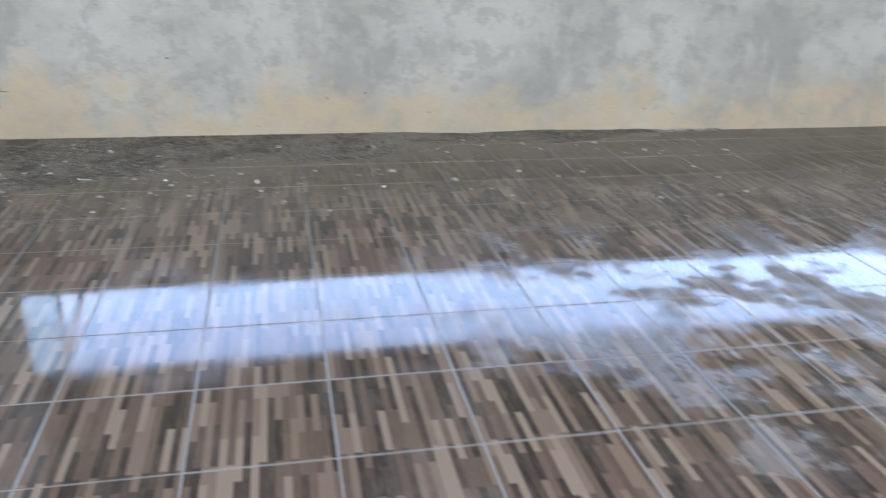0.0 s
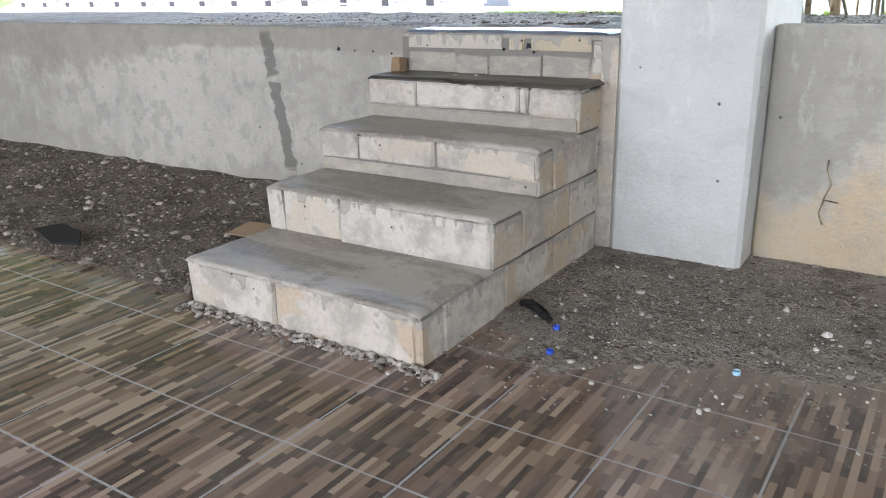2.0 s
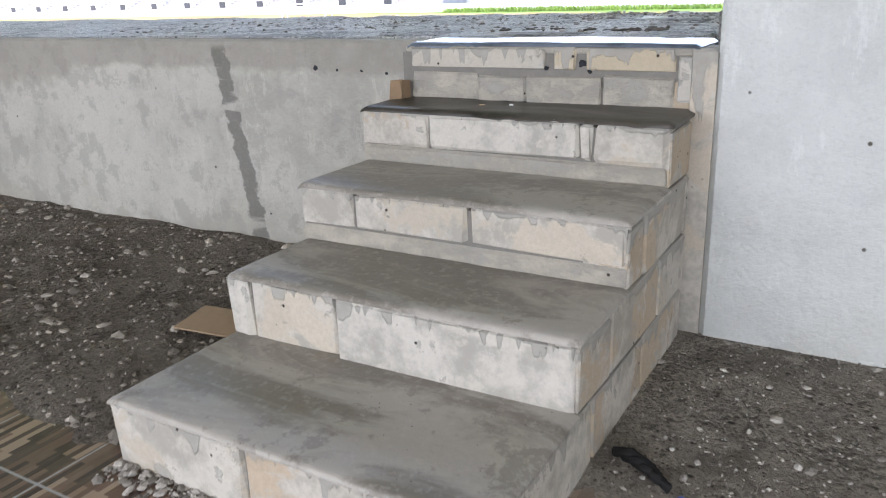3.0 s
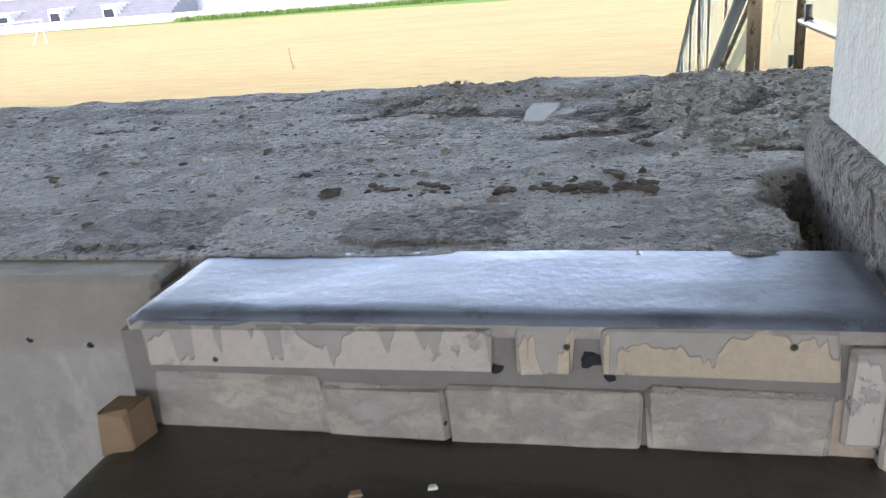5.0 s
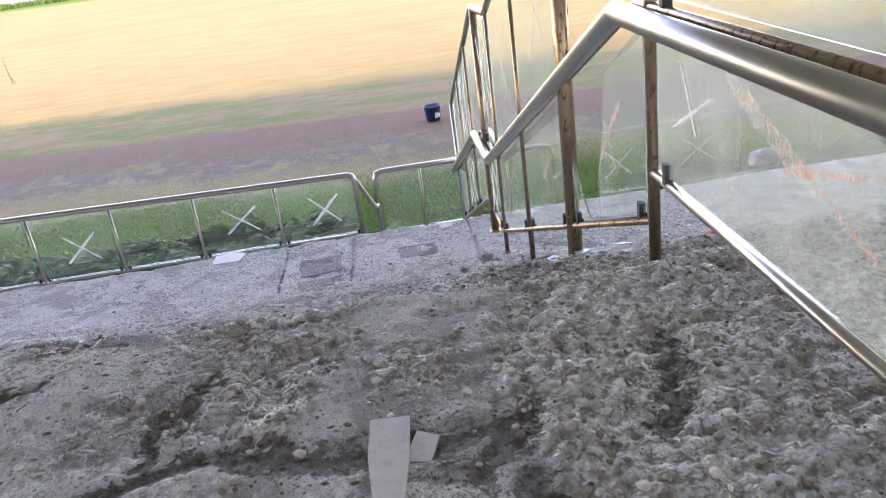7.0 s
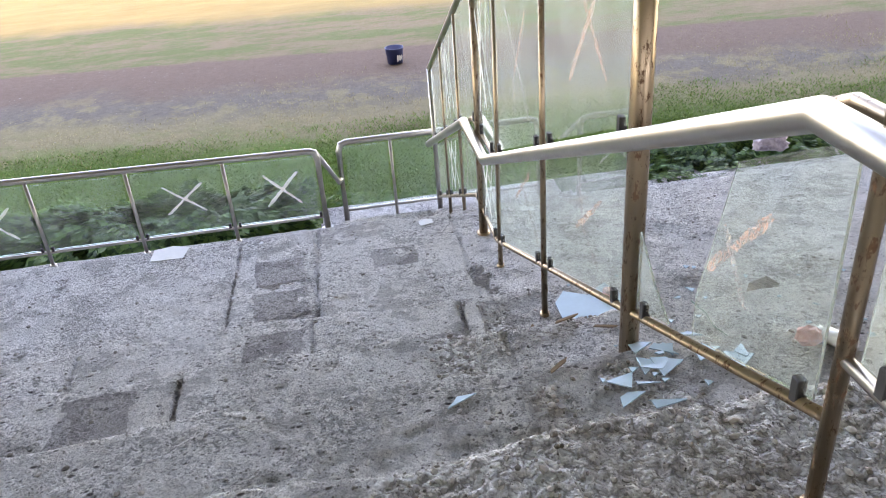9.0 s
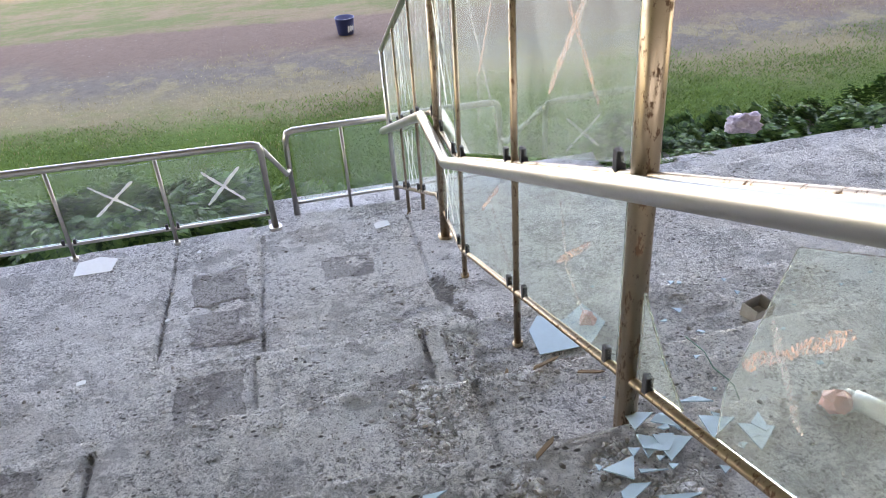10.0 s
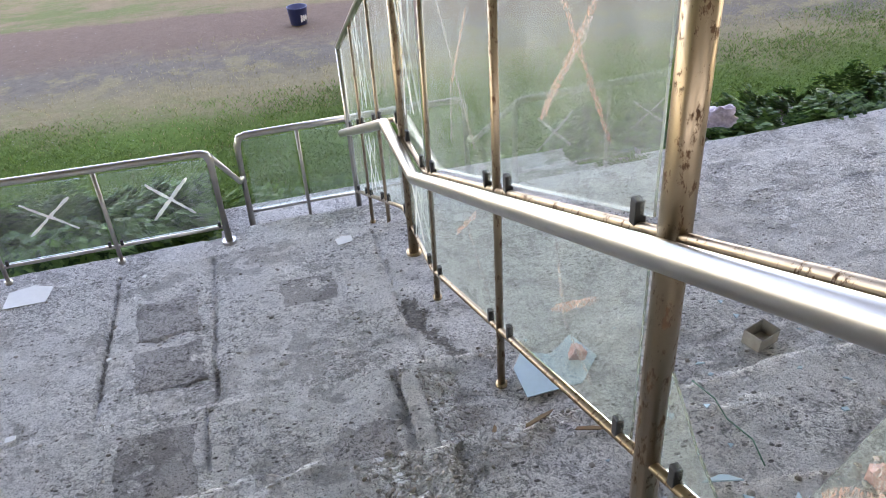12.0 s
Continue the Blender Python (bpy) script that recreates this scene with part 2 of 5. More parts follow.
def block_material(name, base, drips=1.0):
    m = Nodes(name)
    gz = m.axis(2, m.t.nodes.new("ShaderNodeTexCoord").outputs["Generated"])
    col = m.mix(m.random(), base, tuple(c * 0.88 for c in base))
    col = m.mix(m.span(m.noise(3.5, 5, 0.6), 0.40, 0.65, 0, 0.5), col, tuple(c * 0.82 for c in base))
    col = m.mix(m.span(m.noise(60, 5, 0.8), 0.42, 0.58, 0.3, 0), col, tuple(c * 0.7 for c in base))
    cement = m.mix(m.noise(18, 6, 0.75), (0.25, 0.235, 0.205), (0.43, 0.41, 0.375))
    if drips:
        runs = m.noise(26, 2, 0.5, m.scaled((1, 1, 0.12)))
        broad = m.noise(4.5, 4, 0.6, m.scaled((1, 1, 0.5)))
        length = m.math("ADD", m.span(runs, 0.50, 0.66, 0.02, 0.75 * drips), m.span(broad, 0.46, 0.66, 0.02, 0.6 * drips))
        wet = m.span(m.math("SUBTRACT", gz, m.math("SUBTRACT", 1.0, length)), -0.02, 0.03)
        wet = m.math("MAXIMUM", wet, m.math("MULTIPLY", m.span(m.noise(7, 6, 0.7), 0.60, 0.64), 0.8))
        smear = m.span(m.noise(2.6, 7, 0.68, None, 0.5), 0.40 + 0.12 * drips, 0.46 + 0.12 * drips, 0, 0.85)
        col = m.mix(smear, col, m.mix(m.span(m.noise(7, 7, 0.7), 0.38, 0.62), (0.34, 0.32, 0.285), (0.56, 0.525, 0.47)))
    else:
        wet = m.span(m.noise(11, 7, 0.75, m.scaled((0.9, 0.9, 1.5))), 0.42, 0.60, 0, 0.9)
    col = m.mix(m.math("MULTIPLY", wet, 0.9), col, cement)
    holes = m.math("MULTIPLY", m.span(m.voronoi(17), 0.06, 0.11, 1, 0), m.span(m.noise(5), 0.50, 0.56))
    # shade inside the small holes painted near black
    col = m.mix(holes, col, (0.06, 0.05, 0.042))
    m.bump(m.math("SUBTRACT", m.math("ADD", m.math("MULTIPLY", m.noise(55, 5, 0.75), 0.6), wet), holes), 0.6, 0.010)
    return m.done(col, 0.92, 0, 0.2)


def steel_material(name, base, rust):
    m = Nodes(name)
    spots = m.span(m.noise(42, 6, 0.72, m.scaled((1, 1, 0.4))), 0.66 - rust, 0.74 - rust)
    tint = m.mix(m.noise(7, 5, 0.7), base, tuple(c * 0.72 for c in base))
    col = m.mix(spots, tint, m.mix(m.noise(80, 3), (0.07, 0.035, 0.018), (0.19, 0.10, 0.05)))
    m.bump(m.math("ADD", spots, m.math("MULTIPLY", m.noise(190, 3), 0.15)), 0.2, 0.002)
    return m.done(col, m.math("ADD", m.span(spots, 0, 1, 0.26, 0.75), m.math("MULTIPLY", m.noise(15, 5), 0.16)), m.span(spots, 0, 1, 1.0, 0.2))


def glass_material(name, dusty):
    m = Nodes(name)
    t = m.t
    glass = t.nodes.new("ShaderNodeBsdfGlass")
    glass.inputs["IOR"].default_value, glass.inputs["Roughness"].default_value = 1.45, 0.0
    glass.inputs["Color"].default_value = (0.93, 0.98, 0.95, 1)
    dust = t.nodes.new("ShaderNodeBsdfDiffuse")
    dust.inputs[0].default_value = (0.62, 0.63, 0.58, 1)
    film = m.math("ADD", m.span(m.noise(2.5, 6, 0.7), 0.3, 0.8, 0.06 * dusty, 0.30 * dusty), m.span(m.noise(30, 4, 0.6, m.scaled((1, 1, 0.25))), 0.55, 0.8, 0, 0.08 * dusty))
    mixer = t.nodes.new("ShaderNodeMixShader")
    t.links.new(film, mixer.inputs[0])
    t.links.new(glass.outputs[0], mixer.inputs[1])
    back, both = t.nodes.new("ShaderNodeBsdfTranslucent"), t.nodes.new("ShaderNodeMixShader")
    back.inputs[0].default_value = (0.74, 0.76, 0.70, 1)
    t.links.new(dust.outputs[0], both.inputs[1])
    t.links.new(back.outputs[0], both.inputs[2])
    t.links.new(both.outputs[0], mixer.inputs[2])
    t.links.new(mixer.outputs[0], t.nodes["Material Output"].inputs[0])
    return m.mat


def field_material():
    m = Nodes("sports_field_ground")
    x, y = m.axis(0), m.axis(1)
    yy = m.math("ADD", y, m.math("MULTIPLY", x, 0.135))
    wob = m.math("ADD", yy, m.math("MULTIPLY", m.math("SUBTRACT", m.noise(0.5, 6, 0.65), 0.5), 3.0))
    fine = m.noise(7, 8, 0.75)
    gravel = m.mix(fine, (0.075, 0.062, 0.046), (0.21, 0.18, 0.14))
    soil = m.mix(fine, (0.105, 0.072, 0.05), (0.195, 0.135, 0.097))
    dry = m.mix(fine, (0.13, 0.106, 0.05), (0.32, 0.265, 0.15))
    green = m.mix(fine, (0.04, 0.085, 0.014), (0.14, 0.22, 0.045))
    straw = m.mix(m.noise(1.4, 8, 0.7, m.scaled((0.35, 1, 1))), (0.17, 0.112, 0.04), (0.36, 0.272, 0.11))
    straw = m.mix(m.span(m.noise(0.22, 7, 0.72, m.scaled((0.25, 1, 1))), 0.5, 0.62, 0, 0.7), straw, (0.26, 0.165, 0.065))
    col = m.mix(m.span(wob, 18.6, 20.2), green, dry)
    col = m.mix(m.span(wob, 20.4, 21.7), col, gravel)
    col = m.mix(m.span(m.noise(1.7, 8, 0.74), 0.49, 0.60, 0, 0.8), col, m.mix(m.span(yy, 18.5, 21.2), green, dry))
    col = m.mix(m.span(wob, 21.9, 23.5), col, soil)
    line = m.span(m.math("ADD", yy, m.math("MULTIPLY", m.math("SUBTRACT", m.noise(3, 5), 0.5), 0.5)), 25.1, 25.35)
    # verge of soil and grass, darkened to help the roof's shadow on it
    verge = m.mix(m.span(m.noise(0.9, 8, 0.75, m.scaled((0.4, 1, 1))), 0.42, 0.6), m.mix(fine, (0.13, 0.095, 0.055), (0.24, 0.18, 0.105)), m.mix(fine, (0.07, 0.088, 0.028), (0.15, 0.165, 0.065)))
    col = m.mix(line, col, verge)
    # change to straw also paints the slanted edge of the roof's shadow
    col = m.mix(m.span(wob, 29.0, 30.6), col, straw)
    bits = m.math("MULTIPLY", m.span(m.voronoi(7), 0.05, 0.12, 1, 0), m.span(m.noise(0.9, 5), 0.46, 0.56, 0, 0.8))
    col = m.mix(m.math("MULTIPLY", bits, m.span(yy, 25.0, 27.0, 1, 0)), col, (0.36, 0.33, 0.29))
    far = m.span(m.math("ADD", yy, m.math("MULTIPLY", m.noise(0.2, 4), 6)), 92, 96)
    col = m.mix(far, col, green)
    m.bump(m.noise(14, 6, 0.8), 0.6, 0.05)
    return m.done(col, 0.95, 0, 0.1)


def chalk_material(name, color, cover):
    m = Nodes(name)
    m.done(m.mix(m.noise(50, 4), color, tuple(c * 0.8 for c in color)), 0.95, 0, 0.1)
    t = m.t
    lit, back, both, gone, out = (t.nodes.new(k) for k in ("ShaderNodeBsdfDiffuse", "ShaderNodeBsdfTranslucent", "ShaderNodeMixShader", "ShaderNodeBsdfTransparent", "ShaderNodeMixShader"))
    lit.inputs[0].default_value = back.inputs[0].default_value = (*color, 1)
    t.links.new(lit.outputs[0], both.inputs[1])
    t.links.new(back.outputs[0], both.inputs[2])
    t.links.new(gone.outputs[0], out.inputs[1])
    t.links.new(both.outputs[0], out.inputs[2])
    t.links.new(out.outputs[0], t.nodes["Material Output"].inputs[0])
    m.put(out.inputs[0], m.span(m.noise(170, 4, 0.7, m.scaled((1, 1, 0.4))), 0.60 - cover * 0.4, 0.80 - cover * 0.4, 0.0, 0.35 + 0.65 * cover))
    return m.mat


def leaf_material(name, a, b):
    m = Nodes(name)
    col = m.mix(m.island(), a, b)
    m.done(col, 0.6, 0, 0.3)
    thin, both = m.t.nodes.new("ShaderNodeBsdfTranslucent"), m.t.nodes.new("ShaderNodeMixShader")
    m.put(thin.inputs[0], col)
    both.inputs[0].default_value = 0.4
    m.t.links.new(m.bsdf.outputs[0], both.inputs[1])
    m.t.links.new(thin.outputs[0], both.inputs[2])
    m.t.links.new(both.outputs[0], m.t.nodes["Material Output"].inputs[0])
    return m.mat


def stone_material(name, a, b):
    m = Nodes(name)
    m.bump(m.noise(90, 3), 0.3, 0.004)
    return m.done(m.mix(m.island(), a, b), 0.9, 0, 0.2)


M_TILE = tile_material()
M_GROUT = plain("tile_grout", (0.36, 0.35, 0.345), 0.25)
M_WALL_L = plaster_material("grey_cement_render", (0.44, 0.42, 0.375), (0.36, 0.34, 0.29), 0.1, True)
M_WALL_R = plaster_material("stained_cement_render", (0.46, 0.44, 0.39), (0.54, 0.42, 0.28), 0.36)
M_COLUMN = plaster_material("pale_blue_column_render", (0.58, 0.59, 0.57), (0.54, 0.54, 0.50), 0.0, False, 0.7)
M_TERRACE = concrete_material("weathered_terrace_concrete", (0.74, 0.715, 0.68), (0.65, 0.625, 0.588))
M_PATCH = concrete_material("dark_cement_patch", (0.45, 0.425, 0.405), (0.39, 0.365, 0.35), 0.2, 0.0)
M_STRIP = concrete_material("pale_cement_strip", (0.74, 0.715, 0.67), (0.66, 0.635, 0.59), 0.2, 0.0)
M_TREAD = tread_material("stair_screed", (0.19, 0.168, 0.14), (0.39, 0.36, 0.32), 0.30)
# cement skim with the sky's blue reflection mixed into its colour
M_SKIM = tread_material("sky_tinted_cement_skim", (0.06, 0.072, 0.092), (0.13, 0.155, 0.19), 0.30)
M_PLATE = plain("pale_cement_offcut", (0.40, 0.39, 0.375), 0.9, 0, 0.3, 30)
M_TURF = leaf_material("weed_leaf_bright", (0.06, 0.14, 0.025), (0.20, 0.34, 0.08))
M_BLOCK = block_material("sandcrete_block", (0.54, 0.475, 0.39), 0.3)
M_BLOCK_TAN = block_material("tan_sandcrete_block", (0.50, 0.40, 0.30), 0.3)
M_WHITE_BLOCK = block_material("pale_sandcrete_block", (0.58, 0.54, 0.475), 0.3)
M_DRIPPED = block_material("dripped_sandcrete_block", (0.55, 0.50, 0.425), 1.0)
M_DRIPPED_TAN = block_material("dripped_tan_sandcrete_block", (0.53, 0.445, 0.33), 1.0)
# darker copy of the screed, the fourth tread's dimness put into the colour
M_TREAD_DIM = tread_material("dimmed_dark_screed", (0.026, 0.022, 0.017), (0.07, 0.061, 0.05), 0.27)
M_BEDDING = block_material("smeared_mortar_bedding", (0.48, 0.435, 0.365), 0.0)
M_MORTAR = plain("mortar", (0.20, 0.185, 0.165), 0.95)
M_GRAVEL = concrete_material("gravel_soil", (0.34, 0.29, 0.24), (0.25, 0.205, 0.165), 0.2, 0.3)
M_DUST = concrete_material("grey_floor_dust", (0.50, 0.445, 0.38), (0.41, 0.362, 0.31), 0.2, 0.0)
M_BRICK = plain("weathered_brown_brick", (0.25, 0.165, 0.10), 0.95, 0, 0.4, 18)
M_STONE = stone_material("gravel_stone", (0.08, 0.068, 0.055), (0.42, 0.37, 0.315))
M_RUBBLE = stone_material("concrete_crumbs", (0.13, 0.115, 0.096), (0.50, 0.465, 0.425))
M_PEBBLE = stone_material("pale_plaster_bits", (0.34, 0.31, 0.27), (0.66, 0.63, 0.58))
M_CLOD = stone_material("dried_brown_clod", (0.055, 0.047, 0.038), (0.14, 0.12, 0.098))
M_STEEL = steel_material("stainless_tube", (0.50, 0.475, 0.43), -0.04)
# rust spots over a base tinted with the tubes' brown-gold reflections
M_RUSTY = steel_material("rust_spotted_steel_tube", (0.38, 0.29, 0.195), 0.125)
M_CLIP = plain("black_rubber_clip", (0.03, 0.03, 0.03), 0.6)
M_GLASS = glass_material("dusty_glass", 0.75)
M_HAZY = glass_material("hazy_glass", 1.35)
M_THIN_DUST = glass_material("thinly_dusted_glass", 0.5)
M_CLEAR = glass_material("clean_glass", 0.13)
M_WHITE_PAINT = chalk_material("white_chalk_mark", (0.86, 0.86, 0.82), 1.0)
M_ORANGE = chalk_material("orange_chalk_mark", (0.80, 0.52, 0.40), 0.38)
M_PINK = chalk_material("faded_pink_mark", (0.76, 0.66, 0.58), 0.33)
M_FIELD = field_material()
M_GRASS = leaf_material("green_grass_blade", (0.055, 0.11, 0.016), (0.17, 0.26, 0.05))
M_DRY = leaf_material("dry_grass_blade", (0.22, 0.17, 0.07), (0.40, 0.33, 0.17))
M_WEED = leaf_material("weed_leaf", (0.02, 0.06, 0.014), (0.15, 0.29, 0.075))
M_ROOF = plain("roof_soffit", (0.62, 0.61, 0.58), 0.8, 0, 0.15, 2.0)
M_FAR = plaster_material("whitewashed_stand", (0.45, 0.45, 0.445), (0.36, 0.35, 0.33), -2.0)
M_FAR_GREY = plain("far_terrace_grey", (0.15, 0.15, 0.16), 0.9, 0, 0.25, 1.0)
# near black that paints the shade inside pockets and far openings
M_DARK = plain("recess_shade_dark", (0.02, 0.022, 0.025), 0.9)
M_WHITE = plain("white_goal_paint", (0.78, 0.78, 0.76), 0.5, 0, 0.05)
M_BLUE = plain("dark_blue_plastic", (0.02, 0.03, 0.10), 0.45, 0, 0.2)
M_CAP = plain("blue_cap_plastic", (0.03, 0.10, 0.55), 0.35, 0, 0.1)
M_TEAL = plain("pale_blue_plastic", (0.30, 0.55, 0.68), 0.4, 0, 0.1)
M_CORD = plain("green_cord", (0.05, 0.16, 0.10), 0.6)
M_BLACK = plain("black_rag", (0.015, 0.014, 0.014), 0.9)
M_CARTON = plain("grey_weathered_carton", (0.33, 0.30, 0.26), 0.9, 0, 0.3)
M_CARD = plain("brown_cardboard", (0.36, 0.25, 0.16), 0.9, 0, 0.15)
M_PAPER = plain("white_paper", (0.74, 0.74, 0.72), 0.8, 0, 0.08)
M_SHARD = plain("pale_blue_glass_sheet", (0.45, 0.60, 0.66), 0.15, 0, 0.08)
M_PLASTIC = plain("clear_plastic_bottle", (0.72, 0.73, 0.70), 0.25, 0, 0.1)
M_RED = plain("red_wrapper", (0.62, 0.27, 0.24), 0.5, 0, 0.2)
M_PURPLE = plain("pale_rubbish_bag", (0.42, 0.35, 0.40), 0.5, 0, 0.75, 22)


# ---- mesh helpers ----
def mesh_of(bm, name, material, smooth=False):
    me = bpy.data.meshes.new(name)
    bm.to_mesh(me)
    bm.free()
    me.materials.append(material)
    if smooth:
        me.polygons.foreach_set("use_smooth", [True] * len(me.polygons))
    return me


def part(name, bm, material, parent=None, label="", smooth=False):
    ob = new(name, mesh_of(bm, name, material, smooth))
    ob.parent = parent
    return tagged(ob, label)


def thing(name, label, category, group="", kind="", at=(0, 0, 0)):
    ob = new(name)
    ob.empty_display_size = 0.1
    ob.location = at
    return tagged(ob, label, category, group, kind)


def solid(name, bm, material, label, category, group="", kind="", smooth=False):
    return tagged(part(name, bm, material, None, "", smooth), label, category, group, kind)


def box(bm, x0, x1, y0, y1, z0, z1, bevel=0.0, jitter=0.0):
    m = Matrix.LocRotScale(((x0 + x1) / 2, (y0 + y1) / 2, (z0 + z1) / 2), None, (abs(x1 - x0), abs(y1 - y0), abs(z1 - z0)))
    v = bmesh.ops.create_cube(bm, size=1, matrix=m)["verts"]
    if bevel:
        v = bmesh.ops.bevel(bm, geom=list({e for a in v for e in a.link_edges}), offset=bevel, segments=1, affect="EDGES")["verts"]
    if jitter:
        for a in v:
            a.co += Vector([random.uniform(-jitter, jitter) for _ in range(3)])
    return bm


def tube(bm, pts, r, seg=12, cap=True):
    pts = [Vector(p) for p in pts]
    rings = []
    for k, p in enumerate(pts):
        a = (p - pts[k - 1]).normalized() if k else None
        b = (pts[k + 1] - p).normalized() if k < len(pts) - 1 else None
        d = ((a or b) + (b or a)).normalized()
        side = d.cross(Vector((0, 0, 1)))
        if side.length < 0.05:
            side = d.cross(Vector((0, 1, 0)))
        side.normalize()
        up = side.cross(d)
        grow = 1.0 / max(0.5, d.dot(a or b))
        rings.append([bm.verts.new(p + (side * math.cos(t) + up * math.sin(t) * grow) * r) for t in np.linspace(0, 2 * math.pi, seg, False)])
    for p, q in zip(rings, rings[1:]):
        for k in range(seg):
            bm.faces.new((p[k], p[(k + 1) % seg], q[(k + 1) % seg], q[k]))
    if cap:
        bm.faces.new(list(reversed(rings[0])))
        bm.faces.new(rings[-1])
    return bm


def hash2(ix, iy, seed):
    h = np.sin(ix * 127.1 + iy * 311.7 + seed * 74.7) * 43758.5453
    return h - np.floor(h)


def vnoise(x, y, seed):
    ix, iy = np.floor(x), np.floor(y)
    fx, fy = x - ix, y - iy
    fx, fy = fx * fx * (3 - 2 * fx), fy * fy * (3 - 2 * fy)
    a = hash2(ix, iy, seed) * (1 - fx) + hash2(ix + 1, iy, seed) * fx
    b = hash2(ix, iy + 1, seed) * (1 - fx) + hash2(ix + 1, iy + 1, seed) * fx
    return a * (1 - fy) + b * fy


def fbm(x, y, scale, octaves=4, seed=0, gain=0.55):
    out, amp, total = 0, 1.0, 0.0
    for k in range(octaves):
        out = out + amp * (vnoise(x * scale, y * scale, seed + k * 7) - 0.5)
        total += amp
        amp, scale = amp * gain, scale * 2.03
    return out / total * 2


def sheet(name, xs, ys, height, material, floor_z=None, smooth=True, wear=None):
    """A grid of heights with its edges drawn down to floor_z."""
    X, Y = np.meshgrid(xs, ys)
    Z = height(X, Y)
    nx, ny = len(xs), len(ys)
    verts = [np.stack([X, Y, Z], -1).reshape(-1, 3)]
    k = np.arange(nx * ny).reshape(ny, nx)
    faces = np.stack([k[:-1, :-1], k[:-1, 1:], k[1:, 1:], k[1:, :-1]], -1).reshape(-1, 4).tolist()
    if floor_z is not None:
        rim = np.concatenate([k[0, :], k[1:, -1], k[-1, -2::-1], k[-2:0:-1, 0]])
        low = verts[0][rim].copy()
        low[:, 2] = floor_z
        verts += [low, verts[0][rim].copy()]
        n = len(rim)
        base = nx * ny
        faces += [[base + n + (a + 1) % n, base + n + a, base + a, base + (a + 1) % n] for a in range(n)]
        faces.append(list(range(base + n - 1, base - 1, -1)))
    me = bpy.data.meshes.new(name)
    me.from_pydata(np.concatenate(verts).tolist(), [], faces)
    me.materials.append(material)
    if wear is not None:
        w = np.zeros(len(me.vertices), np.float32)
        w[: nx * ny] = wear(X, Y).reshape(-1)
        me.attributes.new("wear", "FLOAT", "POINT").data.foreach_set("value", w)
        w[: nx * ny] = hollows(X, Y).reshape(-1)
        me.attributes.new("deep", "FLOAT", "POINT").data.foreach_set("value", w)
    if smooth:
        flags = np.zeros(len(me.polygons), bool)
        flags[: (nx - 1) * (ny - 1)] = True
        me.polygons.foreach_set("use_smooth", flags)
    return new(name, me)


ICO_V = []
ICO_F = []
_b = bmesh.new()
bmesh.ops.create_icosphere(_b, subdivisions=1, radius=1)
ICO_V = np.array([v.co[:] for v in _b.verts])
ICO_F = np.array([[v.index for v in f.verts] for f in _b.faces])
_b.free()


def stones(name, centres, sizes, material, seed=1, flat=0.6):
    """Many loose stones in one mesh."""
    rng = np.random.default_rng(seed)
    n = len(centres)
    ang = rng.uniform(0, 6.28, n)
    shape = rng.uniform(0.6, 1.35, (n, 3)) * np.array([1, 1, flat])
    v = ICO_V[None] * rng.uniform(0.72, 1.2, (n, len(ICO_V), 1)) * shape[:, None] * sizes[:, None, None]
    c, s = np.cos(ang)[:, None], np.sin(ang)[:, None]
    v = np.stack([v[..., 0] * c - v[..., 1] * s, v[..., 0] * s + v[..., 1] * c, v[..., 2]], -1) + centres[:, None]
    f = (ICO_F[None] + (np.arange(n) * len(ICO_V))[:, None, None]).reshape(-1, 3)
    me = bpy.data.meshes.new(name)
    me.from_pydata(v.reshape(-1, 3).tolist(), [], f.tolist())
    me.materials.append(material)
    return new(name, me)


def blades(name, xy, z, height, width, material, seed=2, lean=0.5):
    rng = np.random.default_rng(seed)
    n = len(xy)
    a = rng.uniform(0, 6.28, n)
    h = height * rng.uniform(0.4, 1.3, n)
    d = np.stack([np.cos(a), np.sin(a)], -1)
    off = rng.normal(0, lean, (n, 2)) * h[:, None]
    z = np.broadcast_to(z, (n,))
    p0 = np.column_stack([xy - d * width / 2, z])
    p1 = np.column_stack([xy + d * width / 2, z])
    m0 = np.column_stack([xy - d * width / 2.6 + off * 0.35, z + h * 0.6])
    m1 = np.column_stack([xy + d * width / 2.6 + off * 0.35, z + h * 0.6])
    tip = np.column_stack([xy + off, z + h])
    v = np.stack([p0, p1, m1, m0, tip], 1).reshape(-1, 3)
    k = np.arange(n)[:, None] * 5
    faces = (k + np.array([0, 1, 2, 3])).tolist() + (k + np.array([3, 2, 4])).tolist()
    me = bpy.data.meshes.new(name)
    me.from_pydata(v.tolist(), [], faces)
    me.materials.append(material)
    return new(name, me)


def leaves(name, centres, size, material, seed=3):
    rng = np.random.default_rng(seed)
    n = len(centres)
    a, t, r = rng.uniform(0, 6.28, n), rng.uniform(-0.5, 0.6, n), size * rng.uniform(0.5, 1.3, n)
    along = np.stack([np.cos(a) * np.cos(t), np.sin(a) * np.cos(t), np.sin(t)], -1) * r[:, None]
    side = np.stack([-np.sin(a), np.cos(a), rng.uniform(-0.5, 0.5, n)], -1) * r[:, None] * 0.8
    v = np.stack([centres - along, centres + side, centres + along, centres - side], 1).reshape(-1, 3)
    me = bpy.data.meshes.new(name)
    me.from_pydata(v.tolist(), [], (np.arange(n)[:, None] * 4 + np.arange(4)).tolist())
    me.materials.append(material)
    return new(name, me)


# ---- the plan ----
R = 0.202                                   # riser
STAIR_X0, STAIR_X1 = -3.515, -2.352         # stair sides
